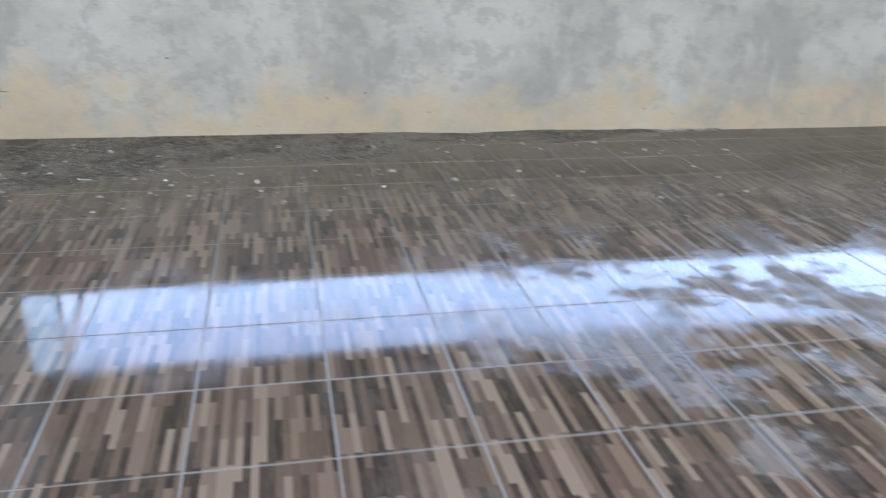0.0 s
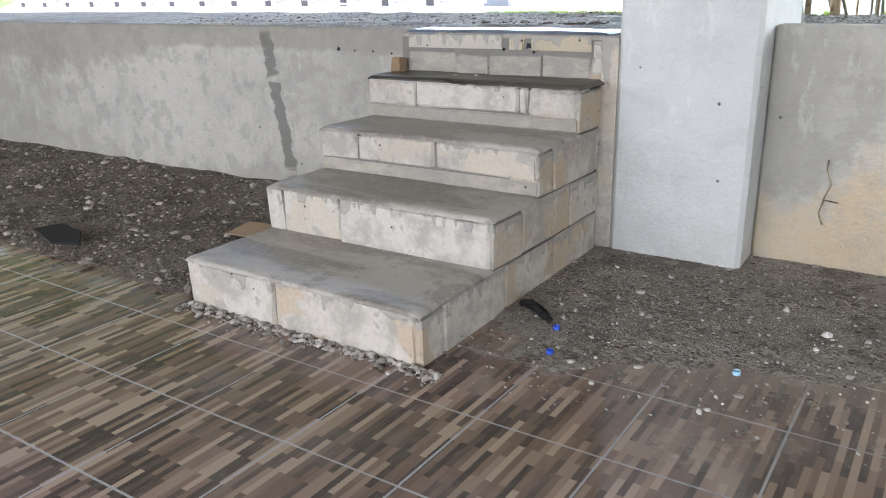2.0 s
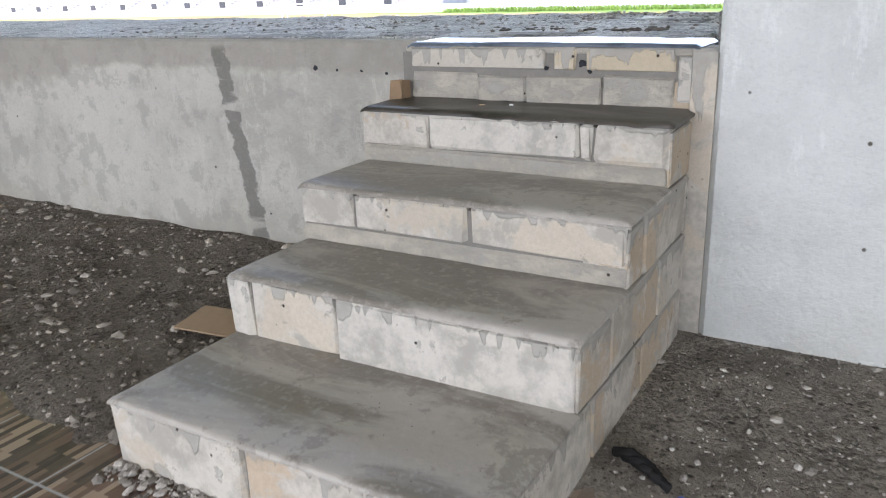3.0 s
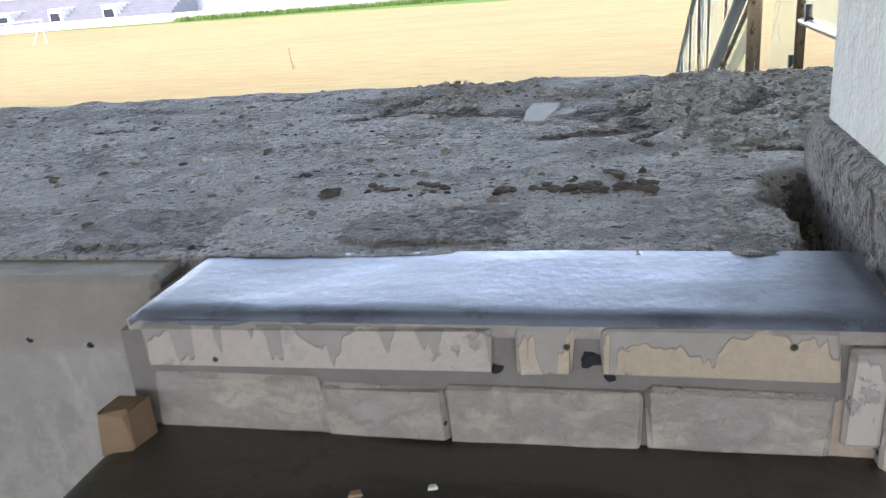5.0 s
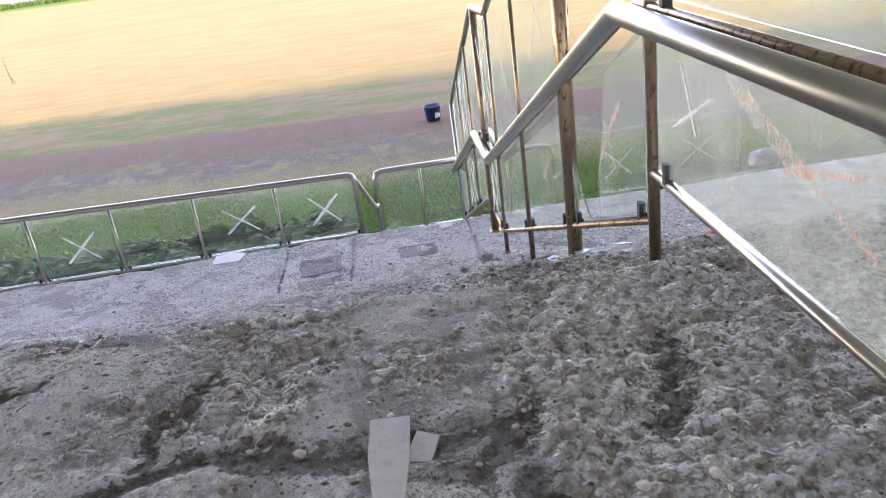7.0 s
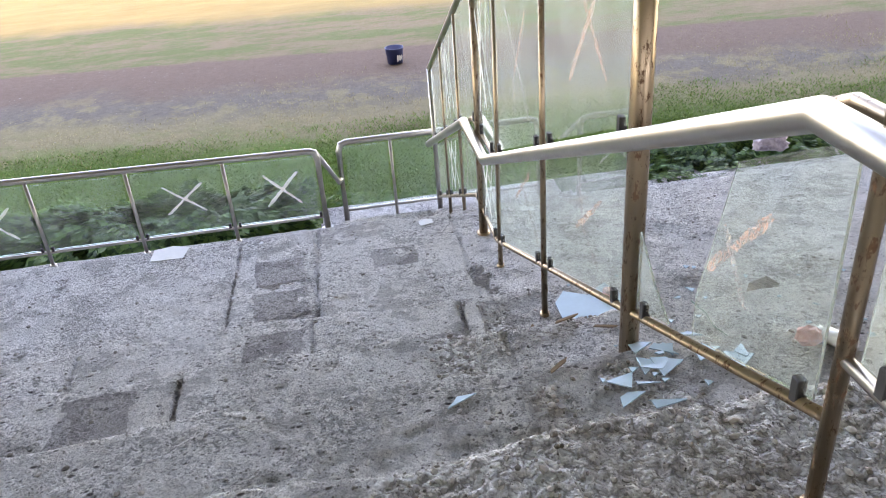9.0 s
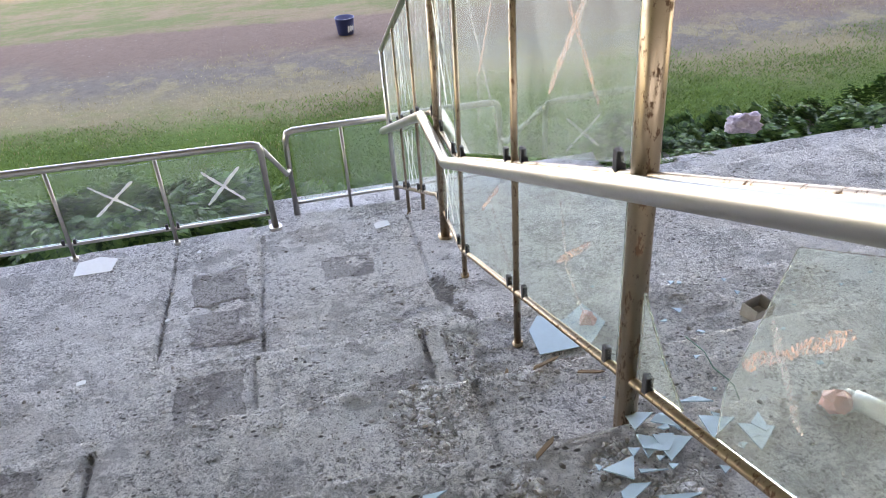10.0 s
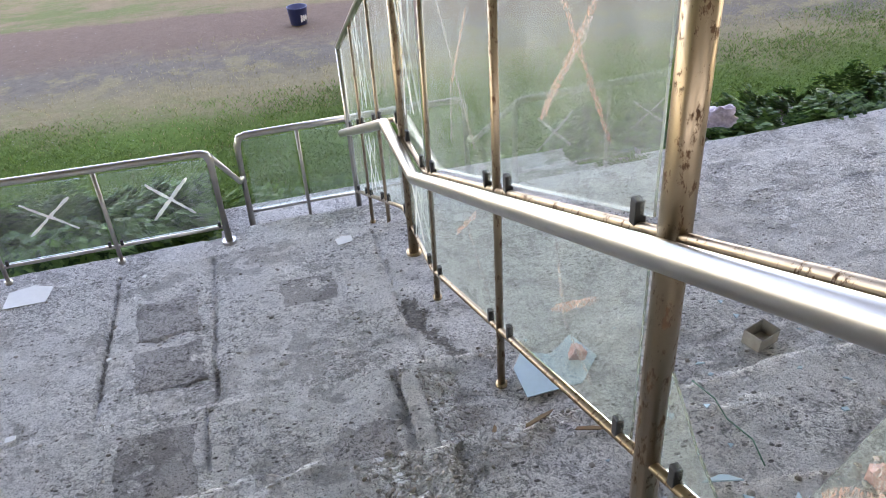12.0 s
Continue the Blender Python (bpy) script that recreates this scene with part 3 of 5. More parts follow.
FRONTS = [3.35, 3.832, 4.203, 4.592, 4.868] # riser faces
WALL_Y = 5.02
WALL_YR = 5.045
COL = (-2.288, -1.678, 4.848, 5.64)
TOP = 1.02
FENCE_X = -1.975
GROUND = -2.8
EDGES = [7.22, 7.97, 8.73, 9.54, 10.43, 12.55, 13.78]
LEVELS = [1.02, 0.68, 0.32, -0.045, -0.42, -0.77, -1.40]


def level(x, y):
    """Height of the terraces, with worn and filled edges."""
    z = np.full_like(y, TOP)
    for k, e in enumerate(EDGES[:6]):
        e = e + 0.07 * fbm(x, y * 0, 1.6, 3, 20 + k) + 0.02 * fbm(x, y, 9, 2, 40 + k)
        w = 0.05 + 0.10 * vnoise(x * 1.3, y * 0 + k, 60 + k) + (0.1 if k < 2 else 0.0)
        s = np.clip((y - e) / w + 0.3, 0, 1)
        z = z + (LEVELS[k + 1] - LEVELS[k]) * s * s * (3 - 2 * s)
    z = z - np.clip(y - 10.5, 0, 2.1) * 0.06 - np.clip(y - 12.6, 0, 1.2) * 0.06
    return z


GROOVES = [(-6.85, 10.56, 12.5), (-6.12, 10.56, 12.5), (-5.42, 10.56, 12.5), (-4.03, 10.56, 12.5), (-3.37, 10.56, 12.5), (-2.21, 10.56, 12.5), (-3.35, 9.62, 10.36), (-2.46, 9.62, 10.36), (-2.36, 8.82, 9.46), (-3.95, 8.82, 9.46), (-4.75, 9.62, 10.36)]


def cells(x, y, scale, seed):
    """Distance to the nearest of scattered points, in cells."""
    x, y = x * scale, y * scale
    ix, iy = np.floor(x), np.floor(y)
    best = np.full_like(x, 9.0)
    for a in (-1, 0, 1):
        for b in (-1, 0, 1):
            px = ix + a + hash2(ix + a, iy + b, seed)
            py = iy + b + hash2(ix + a, iy + b, seed + 3)
            best = np.minimum(best, (px - x) ** 2 + (py - y) ** 2)
    return np.sqrt(best)


def crumble(x, y):
    """Where the screed has broken away down to the aggregate."""
    f = fbm(x, y, 1.5, 6, 9, 0.62) * 0.95
    f = f - 0.42 + 0.75 * np.clip((x + 2.72) / 0.3, 0, 1) * np.clip((y - 5.65) / 0.3, 0, 1) * np.clip((8.5 - y) / 0.8, 0.2, 1)
    f = f + 0.24 * np.clip((y - 6.1) / 0.5, 0, 1) + 0.22 * np.clip((y - 7.1) / 0.3, 0, 1)
    f = f - 0.45 * np.clip((5.95 - y) / 0.3, 0, 1) * np.clip((-2.5 - x) / 0.3, 0, 1)
    f = f - 0.6 * np.clip(1.3 - np.hypot((x + 2.97) / 0.09, (y - 6.41) / 0.14), 0, 1)
    f = f - 0.22 * np.clip((y - 8.75) / 0.4, 0, 1) - 0.16 * np.clip((y - 10.4) / 0.3, 0, 1) - 0.25 * np.clip((x + 1.9) / 0.3, 0, 1) * (y > 7.3)
    f = f - 0.22 * np.clip((-3.2 - x) / 0.5, 0, 1)
    f = f - 0.32 * np.clip((y - 7.75) / 0.4, 0, 1) * np.clip((-2.55 - x) / 0.3, 0, 1)
    return np.clip(f * 4.5 + 0.5, 0, 1)


HOLLOWS = [(-2.86, 5.985, -2.64, 6.265, 0.05), (-2.66, 5.925, -2.64, 6.115, 0.025), (-3.64, 6.485, -3.22, 6.515, 0.05), (-3.22, 6.485, -2.72, 6.445, 0.06), (-2.8, 6.265, -2.62, 6.515, 0.07), (-2.38, 6.365, -2.22, 6.665, 0.06), (-3.52, 6.565, -3.44, 6.815, 0.03), (-2.42, 5.865, -2.22, 5.845, 0.025), (-4.32, 6.965, -3.92, 6.985, 0.02), (-4.62, 6.365, -4.37, 6.465, 0.02), (-2.2, 11.37, -1.95, 10.584, 0.07), (-2.9, 9.817, -2.5, 9.775, 0.05), (-2.355, 5.08, -2.36, 5.57, 0.05)]


def hollows(x, y):
    """Dark hollows where the screed is gone, in streaks and spots, with dark lines at grooves and terrace edges."""
    out = np.zeros_like(x)
    wx, wy = x + 0.11 * fbm(x, y, 7, 4, 91), y + 0.11 * fbm(x, y, 7, 4, 92)
    for x0, y0, x1, y1, r in HOLLOWS:
        dx, dy = x1 - x0, y1 - y0
        t = np.clip(((wx - x0) * dx + (wy - y0) * dy) / (dx * dx + dy * dy), 0, 1)
        out = np.maximum(out, 1.2 - np.hypot(wx - x0 - t * dx, wy - y0 - t * dy) / r * 0.85)
    for gx, g0, g1 in GROOVES:
        wob = gx + 0.012 * fbm(x * 0, y, 3, 3, int(-gx * 10))
        d = np.clip(1.3 - np.abs(x - wob) / 0.016, 0, 1) * ((y > g0) & (y < g1))
        out = np.maximum(out, d * np.clip(0.35 + 1.5 * fbm(x, y, 4, 4, 94), 0, 0.75))
    # broken dark line along the foot of each lower terrace edge
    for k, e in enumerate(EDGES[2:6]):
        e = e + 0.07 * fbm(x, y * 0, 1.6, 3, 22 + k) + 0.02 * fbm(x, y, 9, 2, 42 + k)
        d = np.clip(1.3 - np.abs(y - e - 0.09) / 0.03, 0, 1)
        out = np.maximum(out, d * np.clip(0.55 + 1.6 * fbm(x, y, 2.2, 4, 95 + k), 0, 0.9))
    spots = fbm(x, y, 3.2, 5, 93, 0.6) * 2.2 - 0.72
    return np.clip(np.maximum(out, spots * (0.15 + 0.85 * crumble(x, y))), 0, 1)


def terrace_height(x, y):
    c = crumble(x, y)
    z = level(x, y) + 0.012 * fbm(x, y, 1.2, 4, 1)
    lumps = 0.75 - cells(x, y, 20, 11)
    z = z + c * (0.016 * lumps + 0.012 * (0.7 - cells(x, y, 34, 15)) + 0.018 * fbm(x, y, 5, 3, 16) - 0.012) + (1 - c) * (0.003 * fbm(x, y, 14, 3, 12) + 0.0035 * fbm(x, y, 32, 2, 13)) - 0.013 * hollows(x, y)
    flake = np.clip(fbm(x, y, 1.7, 5, 17, 0.6) * 14 + 2.2, 0, 1)
    z = z - 0.010 * (1 - flake) * np.clip(y - 5.3, 0, 1)
    for gx, g0, g1 in GROOVES:
        wob = gx + 0.012 * fbm(x * 0, y, 3, 3, int(-gx * 10))
        d = np.clip(1 - np.abs(x - wob) / 0.03, 0, 1) * ((y > g0) & (y < g1))
        z = z - 0.02 * d
    hole = np.clip(1 - np.abs(x + 2.355 + 0.05 * fbm(x, y, 7, 3, 8)) / 0.06, 0, 1) * np.clip(1.5 - np.abs(y - 5.33) / 0.19, 0, 1)
    return z - 0.16 * np.clip(hole * 2, 0, 1) * (y < 6)


# ---- large structure ----
def grow(lo, hi, a, b, fine, ratio=1.18):
    """Coordinates from lo to hi, fine between a and b."""
    mid = list(np.arange(a, b, fine))
    left, s = [], fine
    p = a
    while p > lo:
        s *= ratio
        p -= s
        left.append(max(p, lo))
    right, s, p = [], fine, mid[-1]
    while p < hi:
        s *= ratio
        p += s
        right.append(min(p, hi))
    return np.array(sorted(left) + mid + right)


XS = grow(-16, 14, -4.9, -0.6, 0.0145, 1.12)
cuts = [5.11] + [e + 0.02 for e in EDGES[:6]] + [13.95]
names = ["platform_slab"] + ["terrace_step"] * 4 + ["terrace_walkway", "terrace_kerb_strip"]
for k, (y0, y1) in enumerate(zip(cuts, cuts[1:])):
    step = 0.0145 if k < 3 else 0.024
    ys = np.linspace(y0, y1, int((y1 - y0) / step) + 1)
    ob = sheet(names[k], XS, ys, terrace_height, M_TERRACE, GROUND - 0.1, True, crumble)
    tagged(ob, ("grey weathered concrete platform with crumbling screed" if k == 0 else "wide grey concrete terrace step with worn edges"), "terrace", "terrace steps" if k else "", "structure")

# darker cement patches laid over the screed
def cement_patch(x0, x1, y0, y1, seed, mat=None, label="dark grey cement patch on the terrace"):
    xs, ys = np.linspace(0, 1, 26), np.linspace(0, 1, 30)
    U, V = np.meshgrid(xs, ys)
    X = x0 + (x1 - x0) * U + 0.045 * fbm(V * 3, U * 0, 1.0, 4, seed) * (np.abs(U - 0.5) * 2) ** 2
    Y = y0 + (y1 - y0) * V + 0.045 * fbm(U * 3, V * 0, 1.0, 4, seed + 1) * (np.abs(V - 0.5) * 2) ** 2
    rim = np.minimum(np.minimum(U, 1 - U), np.minimum(V, 1 - V))
    Z = level(X, Y) + 0.012 * fbm(X, Y, 1.2, 4, 1) + 0.004 + 0.006 * fbm(X, Y, 6, 3, seed + 2) - 0.012 * np.clip(1 - rim / 0.06, 0, 1)
    k = np.arange(U.size).reshape(U.shape)
    me = bpy.data.meshes.new("cement_patch")
    me.from_pydata(np.stack([X, Y, Z], -1).reshape(-1, 3).tolist(), [], np.stack([k[:-1, :-1], k[:-1, 1:], k[1:, 1:], k[1:, :-1]], -1).reshape(-1, 4).tolist())
    me.materials.append(mat or M_PATCH)
    tagged(new("cement_patch", me), label, "cement patch", "cement patches", "structure")


for k, (x0, x1, y0, y1) in enumerate(((-3.86, -3.47, 11.56, 12.02), (-3.86, -3.43, 11.04, 11.48), (-3.78, -3.40, 9.72, 10.34), (-2.80, -2.50, 9.75, 10.05), (-4.5, -4.12, 8.9, 9.45), (-3.24, -2.90, 5.17, 5.36), (-3.84, -3.50, 5.15, 5.42), (-2.95, -2.56, 11.6, 11.95))):
    cement_patch(x0, x1, y0, y1, 200 + 5 * k)
for k, (x0, x1, y0, y1) in enumerate(((-3.44, -3.36, 8.86, 9.46), (-4.12, -4.02, 8.84, 9.42), (-2.50, -2.42, 8.84, 9.46), (-2.42, -2.33, 9.66, 10.36), (-3.36, -3.28, 9.66, 10.36), (-3.93, -3.85, 9.66, 10.34))):
    cement_patch(x0, x1, y0, y1, 300 + 5 * k, M_STRIP, "pale trowelled cement strip across a terrace step")

# lower landing beyond the railing opening, with one step between
xs = np.arange(-3.42, 6.0, 0.06)
for y0, y1, z in ((13.95, 14.25, -1.70), (14.25, 15.05, -1.90)):
    ob = sheet("terrace_landing", xs, np.arange(y0, y1 + 0.01, 0.05), lambda x, y, z=z: z + 0.01 * fbm(x, y, 3, 4, 3), M_TERRACE, GROUND - 0.1, True, crumble)
    tagged(ob, "lower grey concrete landing at the foot of the terraces", "terrace", "", "structure")

bm = box(bmesh.new(), -16, STAIR_X0 - 0.004, WALL_Y, 5.2, -0.3, TOP - 0.006, 0.012)
solid("wall_north_low", bm, M_WALL_L, "low grey cement-rendered wall with a dark damp streak", "wall", "", "structure")
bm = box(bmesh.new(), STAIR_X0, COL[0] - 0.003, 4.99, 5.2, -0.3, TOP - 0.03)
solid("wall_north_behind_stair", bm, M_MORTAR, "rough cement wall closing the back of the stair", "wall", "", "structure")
bm = box(bmesh.new(), COL[1] + 0.003, 14, WALL_YR, 5.2, -0.3, TOP + 0.03, 0.012)
solid("wall_north_stained", bm, M_WALL_R, "low cement-rendered wall with orange damp stains", "wall", "", "structure")
col = thing("column_1", "square pale blue-grey rendered concrete column beside the stair", "column", "columns", "structure")
part("shaft", box(bmesh.new(), COL[0], COL[1], COL[2], COL[3], -0.2, 2.85, 0.02), M_COLUMN, col)
part("plinth", box(bmesh.new(), COL[0] - 0.036, COL[1] - 0.004, 4.99, COL[3] + 0.05, 0.8, 1.125, 0.02, 0.007), M_PATCH, col, "rough cement plinth round the column foot")

# stand roof, with unseen back and end walls added to close the place
solid("ceiling", box(bmesh.new(), -16.2, 14.2, -4.4, 4.6, 2.84, 3.1), M_ROOF, "plain pale slab over the tiled hall", "ceiling", "", "structure")
solid("ceiling_stand_roof", box(bmesh.new(), -60, 50, -4.4, 20.0, 10.1, 10.4), M_ROOF, "broad pale roof of the stand", "ceiling", "", "structure")
# added unseen, stops sun between the hall slab and the stand roof
solid("wall_stand_back_added", box(bmesh.new(), -60, 50, -4.4, -4.1, 3.1, 10.1), M_WALL_L, "plain rendered unseen wall added above the hall to stop the sun", "wall", "", "structure")
# unseen back wall, made up round the openings of the fill lamps
bm = bmesh.new()
box(bm, -16.2, 14.2, -4.4, -4.2, -0.3, 1.0)
box(bm, -16.2, 14.2, -4.4, -4.2, 2.7, 2.84)
for x0, x1 in ((-16.2, -13.5), (-8.5, -7.0), (-2.0, -0.5), (4.5, 6.0), (11.0, 14.2)):
    box(bm, x0, x1, -4.4, -4.2, 1.0, 2.7)
solid("wall_south", bm, M_WALL_L, "grey rendered unseen back wall added with wide openings at the fill lamps", "wall", "", "structure")
# added unseen wall that keeps direct sun out of the hall
solid("wall_sun_block", box(bmesh.new(), -40, 40, -9.2, -9.0, GROUND, 9.6), M_WALL_L, "plain grey unseen wall added behind the stand to block the sun", "wall", "", "structure")
solid("wall_west", box(bmesh.new(), -16.2, -16, -4.2, 5.2, -0.3, 2.838), M_WALL_L, "plain grey rendered end wall", "wall", "", "structure")
solid("wall_east", box(bmesh.new(), 14, 14.2, -4.2, 5.2, -0.3, 2.838), M_WALL_L, "plain grey rendered end wall", "wall", "", "structure")

# floors
solid("floor", box(bmesh.new(), -16, 14, -4.2, WALL_YR + 0.1, -0.3, -0.0012), M_GROUT, "pale cement floor bed under the tiles", "floor", "", "structure")
gx, gy = grow(-16, STAIR_X0 + 0.02, -6.6, STAIR_X0, 0.03), np.arange(3.34, 5.03, 0.03)
ob = sheet("gravel_bed", gx, gy, lambda x, y: 0.035 * np.clip((y - 3.34) / 0.25, 0, 1) + 0.02 * fbm(x, y, 4, 4, 31) - 0.01, M_GRAVEL, -0.29)
tagged(ob, "dark gravel and soil beside the stair", "ground", "", "structure")

dx, dy = np.arange(STAIR_X1 - 0.01, 3.2, 0.03), np.arange(3.15, 5.04, 0.03)


def dust_height(x, y):
    edge = y - 3.84 - np.clip(x + 1.9, 0, 6) * 0.30 + 0.55 * fbm(x, y, 1.4, 5, 61)
    return np.clip(edge * 0.05, -0.012, 0.014) + 0.004 * fbm(x, y, 12, 3, 62) + 0.012 * np.clip((y - 4.85) / 0.2, 0, 1)


ob = sheet("dust_layer", dx, dy, dust_height, M_DUST, -0.1)
tagged(ob, "layer of grey dust and grit drifted over the tiles", "dust", "", "structure")
ys = np.concatenate([grow(-40, 60, 12, 34, 0.5, 1.2), np.array([80, 100, 120, 150, 200, 300, 500, 800])])
xs = np.concatenate([[-800, -400, -200, -120], grow(-90, 60, -24, 10, 0.6, 1.25), [120, 250, 800]])
ob = sheet("ground", xs, ys, lambda x, y: GROUND + 0.05 * fbm(x, y, 0.35, 3, 77) * (y < 60), M_FIELD)
tagged(ob, "sports ground with grass verge, red dirt track and dry straw-coloured field", "ground", "", "structure")


# ---- stair ----
stair = thing("stair_1", "unfinished block stair with grey screeded treads", "stair", "", "structure")
part("mortar_fill", box(bmesh.new(), STAIR_X1 - 0.02, COL[0] - 0.002, 4.852, 4.985, -0.05, 5 * R - 0.01, 0.004, 0.003), M_BLOCK, stair)
ends = FRONTS[1:] + [5.2]
for k, y in enumerate(FRONTS):
    z0, z1 = k * R, (k + 1) * R
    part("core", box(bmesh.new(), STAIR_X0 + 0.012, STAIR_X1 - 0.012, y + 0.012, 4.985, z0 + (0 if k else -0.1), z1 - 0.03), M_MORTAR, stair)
    w = STAIR_X1 - STAIR_X0
    lists = [[(0, .42, 0), (.425, .985, 1)], [(0, .075, 2), (.08, .36, 0), (.365, .99, 2)], [(0, .19, 0), (.20, .56, 0), (.57, .99, 0)], [(0, .25, 1), (.255, .742, 2), (.748, .781, 0), (.787, .99, 0)], [(.05, .537, 2), (.566, .636, 0), (.67, .937, 0)]]
    for a, b, kind in lists[k]:
        mat = (M_BLOCK, M_BLOCK_TAN, M_WHITE_BLOCK)[kind] if k < 4 else (M_DRIPPED_TAN if a > 0.5 else M_DRIPPED)
        push = 0.004 * (kind == 2)
        if k == 4:
            part("block", box(bmesh.new(), STAIR_X0 + a * w, STAIR_X0 + b * w, y - push, y + 0.14, z0 + 0.118, z1 - 0.008, 0.006, 0.004), mat, stair)
        elif k >= 2:
            part("block", box(bmesh.new(), STAIR_X0 + a * w, STAIR_X0 + b * w, y - push, y + 0.14, z0 + 0.062, z1 - (0.014 if k < 4 else 0.004), 0.011, 0.006), mat, stair)
        else:
            part("block", box(bmesh.new(), STAIR_X0 + a * w, STAIR_X0 + b * w, y - push, y + 0.14, z0 - 0.01, z1 - 0.014, 0.011, 0.006), mat, stair)
    if k == 4:
        # a cement lip over the blocks, pale broken ends below, and an upright end block
        part("cement_lip", box(bmesh.new(), STAIR_X0 + 0.03, STAIR_X1 + 0.045, y + 0.005, y + 0.14, z1 - 0.03, z1 - 0.006, 0.004, 0.002), M_BEDDING, stair)
        part("cement_fill", box(bmesh.new(), STAIR_X0 + 0.05, STAIR_X1 - 0.06, y + 0.012, y + 0.14, z0 + 0.08, z1 - 0.03, 0.004, 0.004), M_PATCH, stair)
        part("block", box(bmesh.new(), STAIR_X1 - 0.061, STAIR_X1 + 0.034, y - 0.003, y + 0.14, z0 + 0.022, z1 - 0.03, 0.005, 0.004), M_WHITE_BLOCK, stair)
        for a, b, h in ((.05, .30, .102), (.302, .47, .088), (.472, .72, .094), (.722, .935, .1)):
            part("block", box(bmesh.new(), STAIR_X0 + a * w, STAIR_X0 + b * w, y + random.uniform(-0.004, 0.004), y + 0.14, z0 - 0.005, z0 + h, 0.007, 0.005), M_BEDDING, stair)
    elif k >= 2:
        part("bedding_course", box(bmesh.new(), STAIR_X0, STAIR_X1 - 0.01, y + 0.003, y + 0.14, z0 - 0.005, z0 + 0.057, 0.008, 0.005), M_BEDDING, stair)
    # side courses
    p = y + 0.155 + 0.1 * (k % 2)
    part("block", box(bmesh.new(), STAIR_X1 - 0.14, STAIR_X1, y + 0.012, p - 0.01, z0 - 0.005, z1 - 0.032, 0.006, 0.003), M_BLOCK_TAN, stair)
    while p < 4.82:
        q = min(p + 0.44, 4.84)
        part("block", box(bmesh.new(), STAIR_X1 - 0.14, STAIR_X1 + 0.002, p, q - 0.01, z0 - 0.005, z1 - 0.012, 0.006, 0.003), M_BLOCK_TAN if (k + int(p * 3)) % 2 else M_BLOCK, stair)
        p = q
    p = y + 0.155
    while p < 4.98:
        q = min(p + 0.45, 5.0)
        part("block", box(bmesh.new(), STAIR_X0 - 0.002, STAIR_X0 + 0.14, p, q - 0.01, z0 - 0.005, z1 - 0.012, 0.006, 0.003), M_BLOCK, stair)
        p = q
    # screeded tread with a rough rounded nosing
    x0, x1, y1 = STAIR_X0 - 0.003 + (0.045 if k == 4 else 0), STAIR_X1 + 0.005, ends[k] + (0.01 if k < 4 else -0.07)
    xs = np.linspace(x0, x1, 60)
    ys = np.concatenate([[y - 0.001, y + 0.002, y + 0.006, y + 0.014], np.linspace(y + 0.04, y1, 14)])

    def screed(X, Y, y=y, z1=z1, k=k, x0=x0, x1=x1):
        edge = np.clip((Y - (y - 0.001)) / 0.012, 0, 1)
        side = np.clip(np.minimum(X - x0, x1 - X) / 0.014, 0, 1)
        return z1 + (0.010 if k == 4 else 0) - 0.012 * (1 - np.sqrt(edge)) - 0.010 * (1 - np.sqrt(side)) + 0.005 * fbm(X, Y, 3, 4, 50 + k) - 0.022 * np.clip(fbm(X, Y * 0, 9, 4, 70 + k), 0, 1) * np.clip(1 - (Y - y) / 0.03, 0, 1)
    ob = sheet("tread", xs, ys, screed, M_SKIM if k == 4 else (M_TREAD_DIM if k == 3 else M_TREAD), z1 - (0.018 if k < 4 else 0.004))
    ob.parent = stair


def pocket_shade_spot(parent, x, y, z, r, seed):
    """A flat ragged spot, coloured dark like the shade in a pocket of a wall face."""
    bm = bmesh.new()
    bmesh.ops.create_icosphere(bm, subdivisions=2, radius=1)
    rng = random.Random(seed)
    for v in bm.verts:
        k = rng.uniform(0.6, 1.25)
        v.co = Vector((x + v.co.x * r * k, y + v.co.y * 0.004, z + v.co.z * r * k * 0.8))
    return part("pocket_shade_spot", bm, M_DARK, parent)


pocket_shade_spot(stair, STAIR_X0 + 0.763, FRONTS[4] + 0.010, 0.948, 0.016, 1)
pocket_shade_spot(stair, STAIR_X0 + 0.79, FRONTS[4] + 0.010, 0.922, 0.009, 2)
pocket_shade_spot(stair, STAIR_X0 + 0.627, FRONTS[4] + 0.010, 0.93, 0.010, 3)
low_wall = bpy.data.objects["wall_north_low"]
for k, (x, z, r) in enumerate(((-4.067, 0.892, 0.016), (-3.948, 0.885, 0.008), (-3.815, 0.884, 0.008), (-3.685, 0.876, 0.009), (-3.575, 0.868, 0.008), (-4.43, 0.17, 0.007))):
    pocket_shade_spot(low_wall, x, WALL_Y + 0.001, z, r, 10 + k)


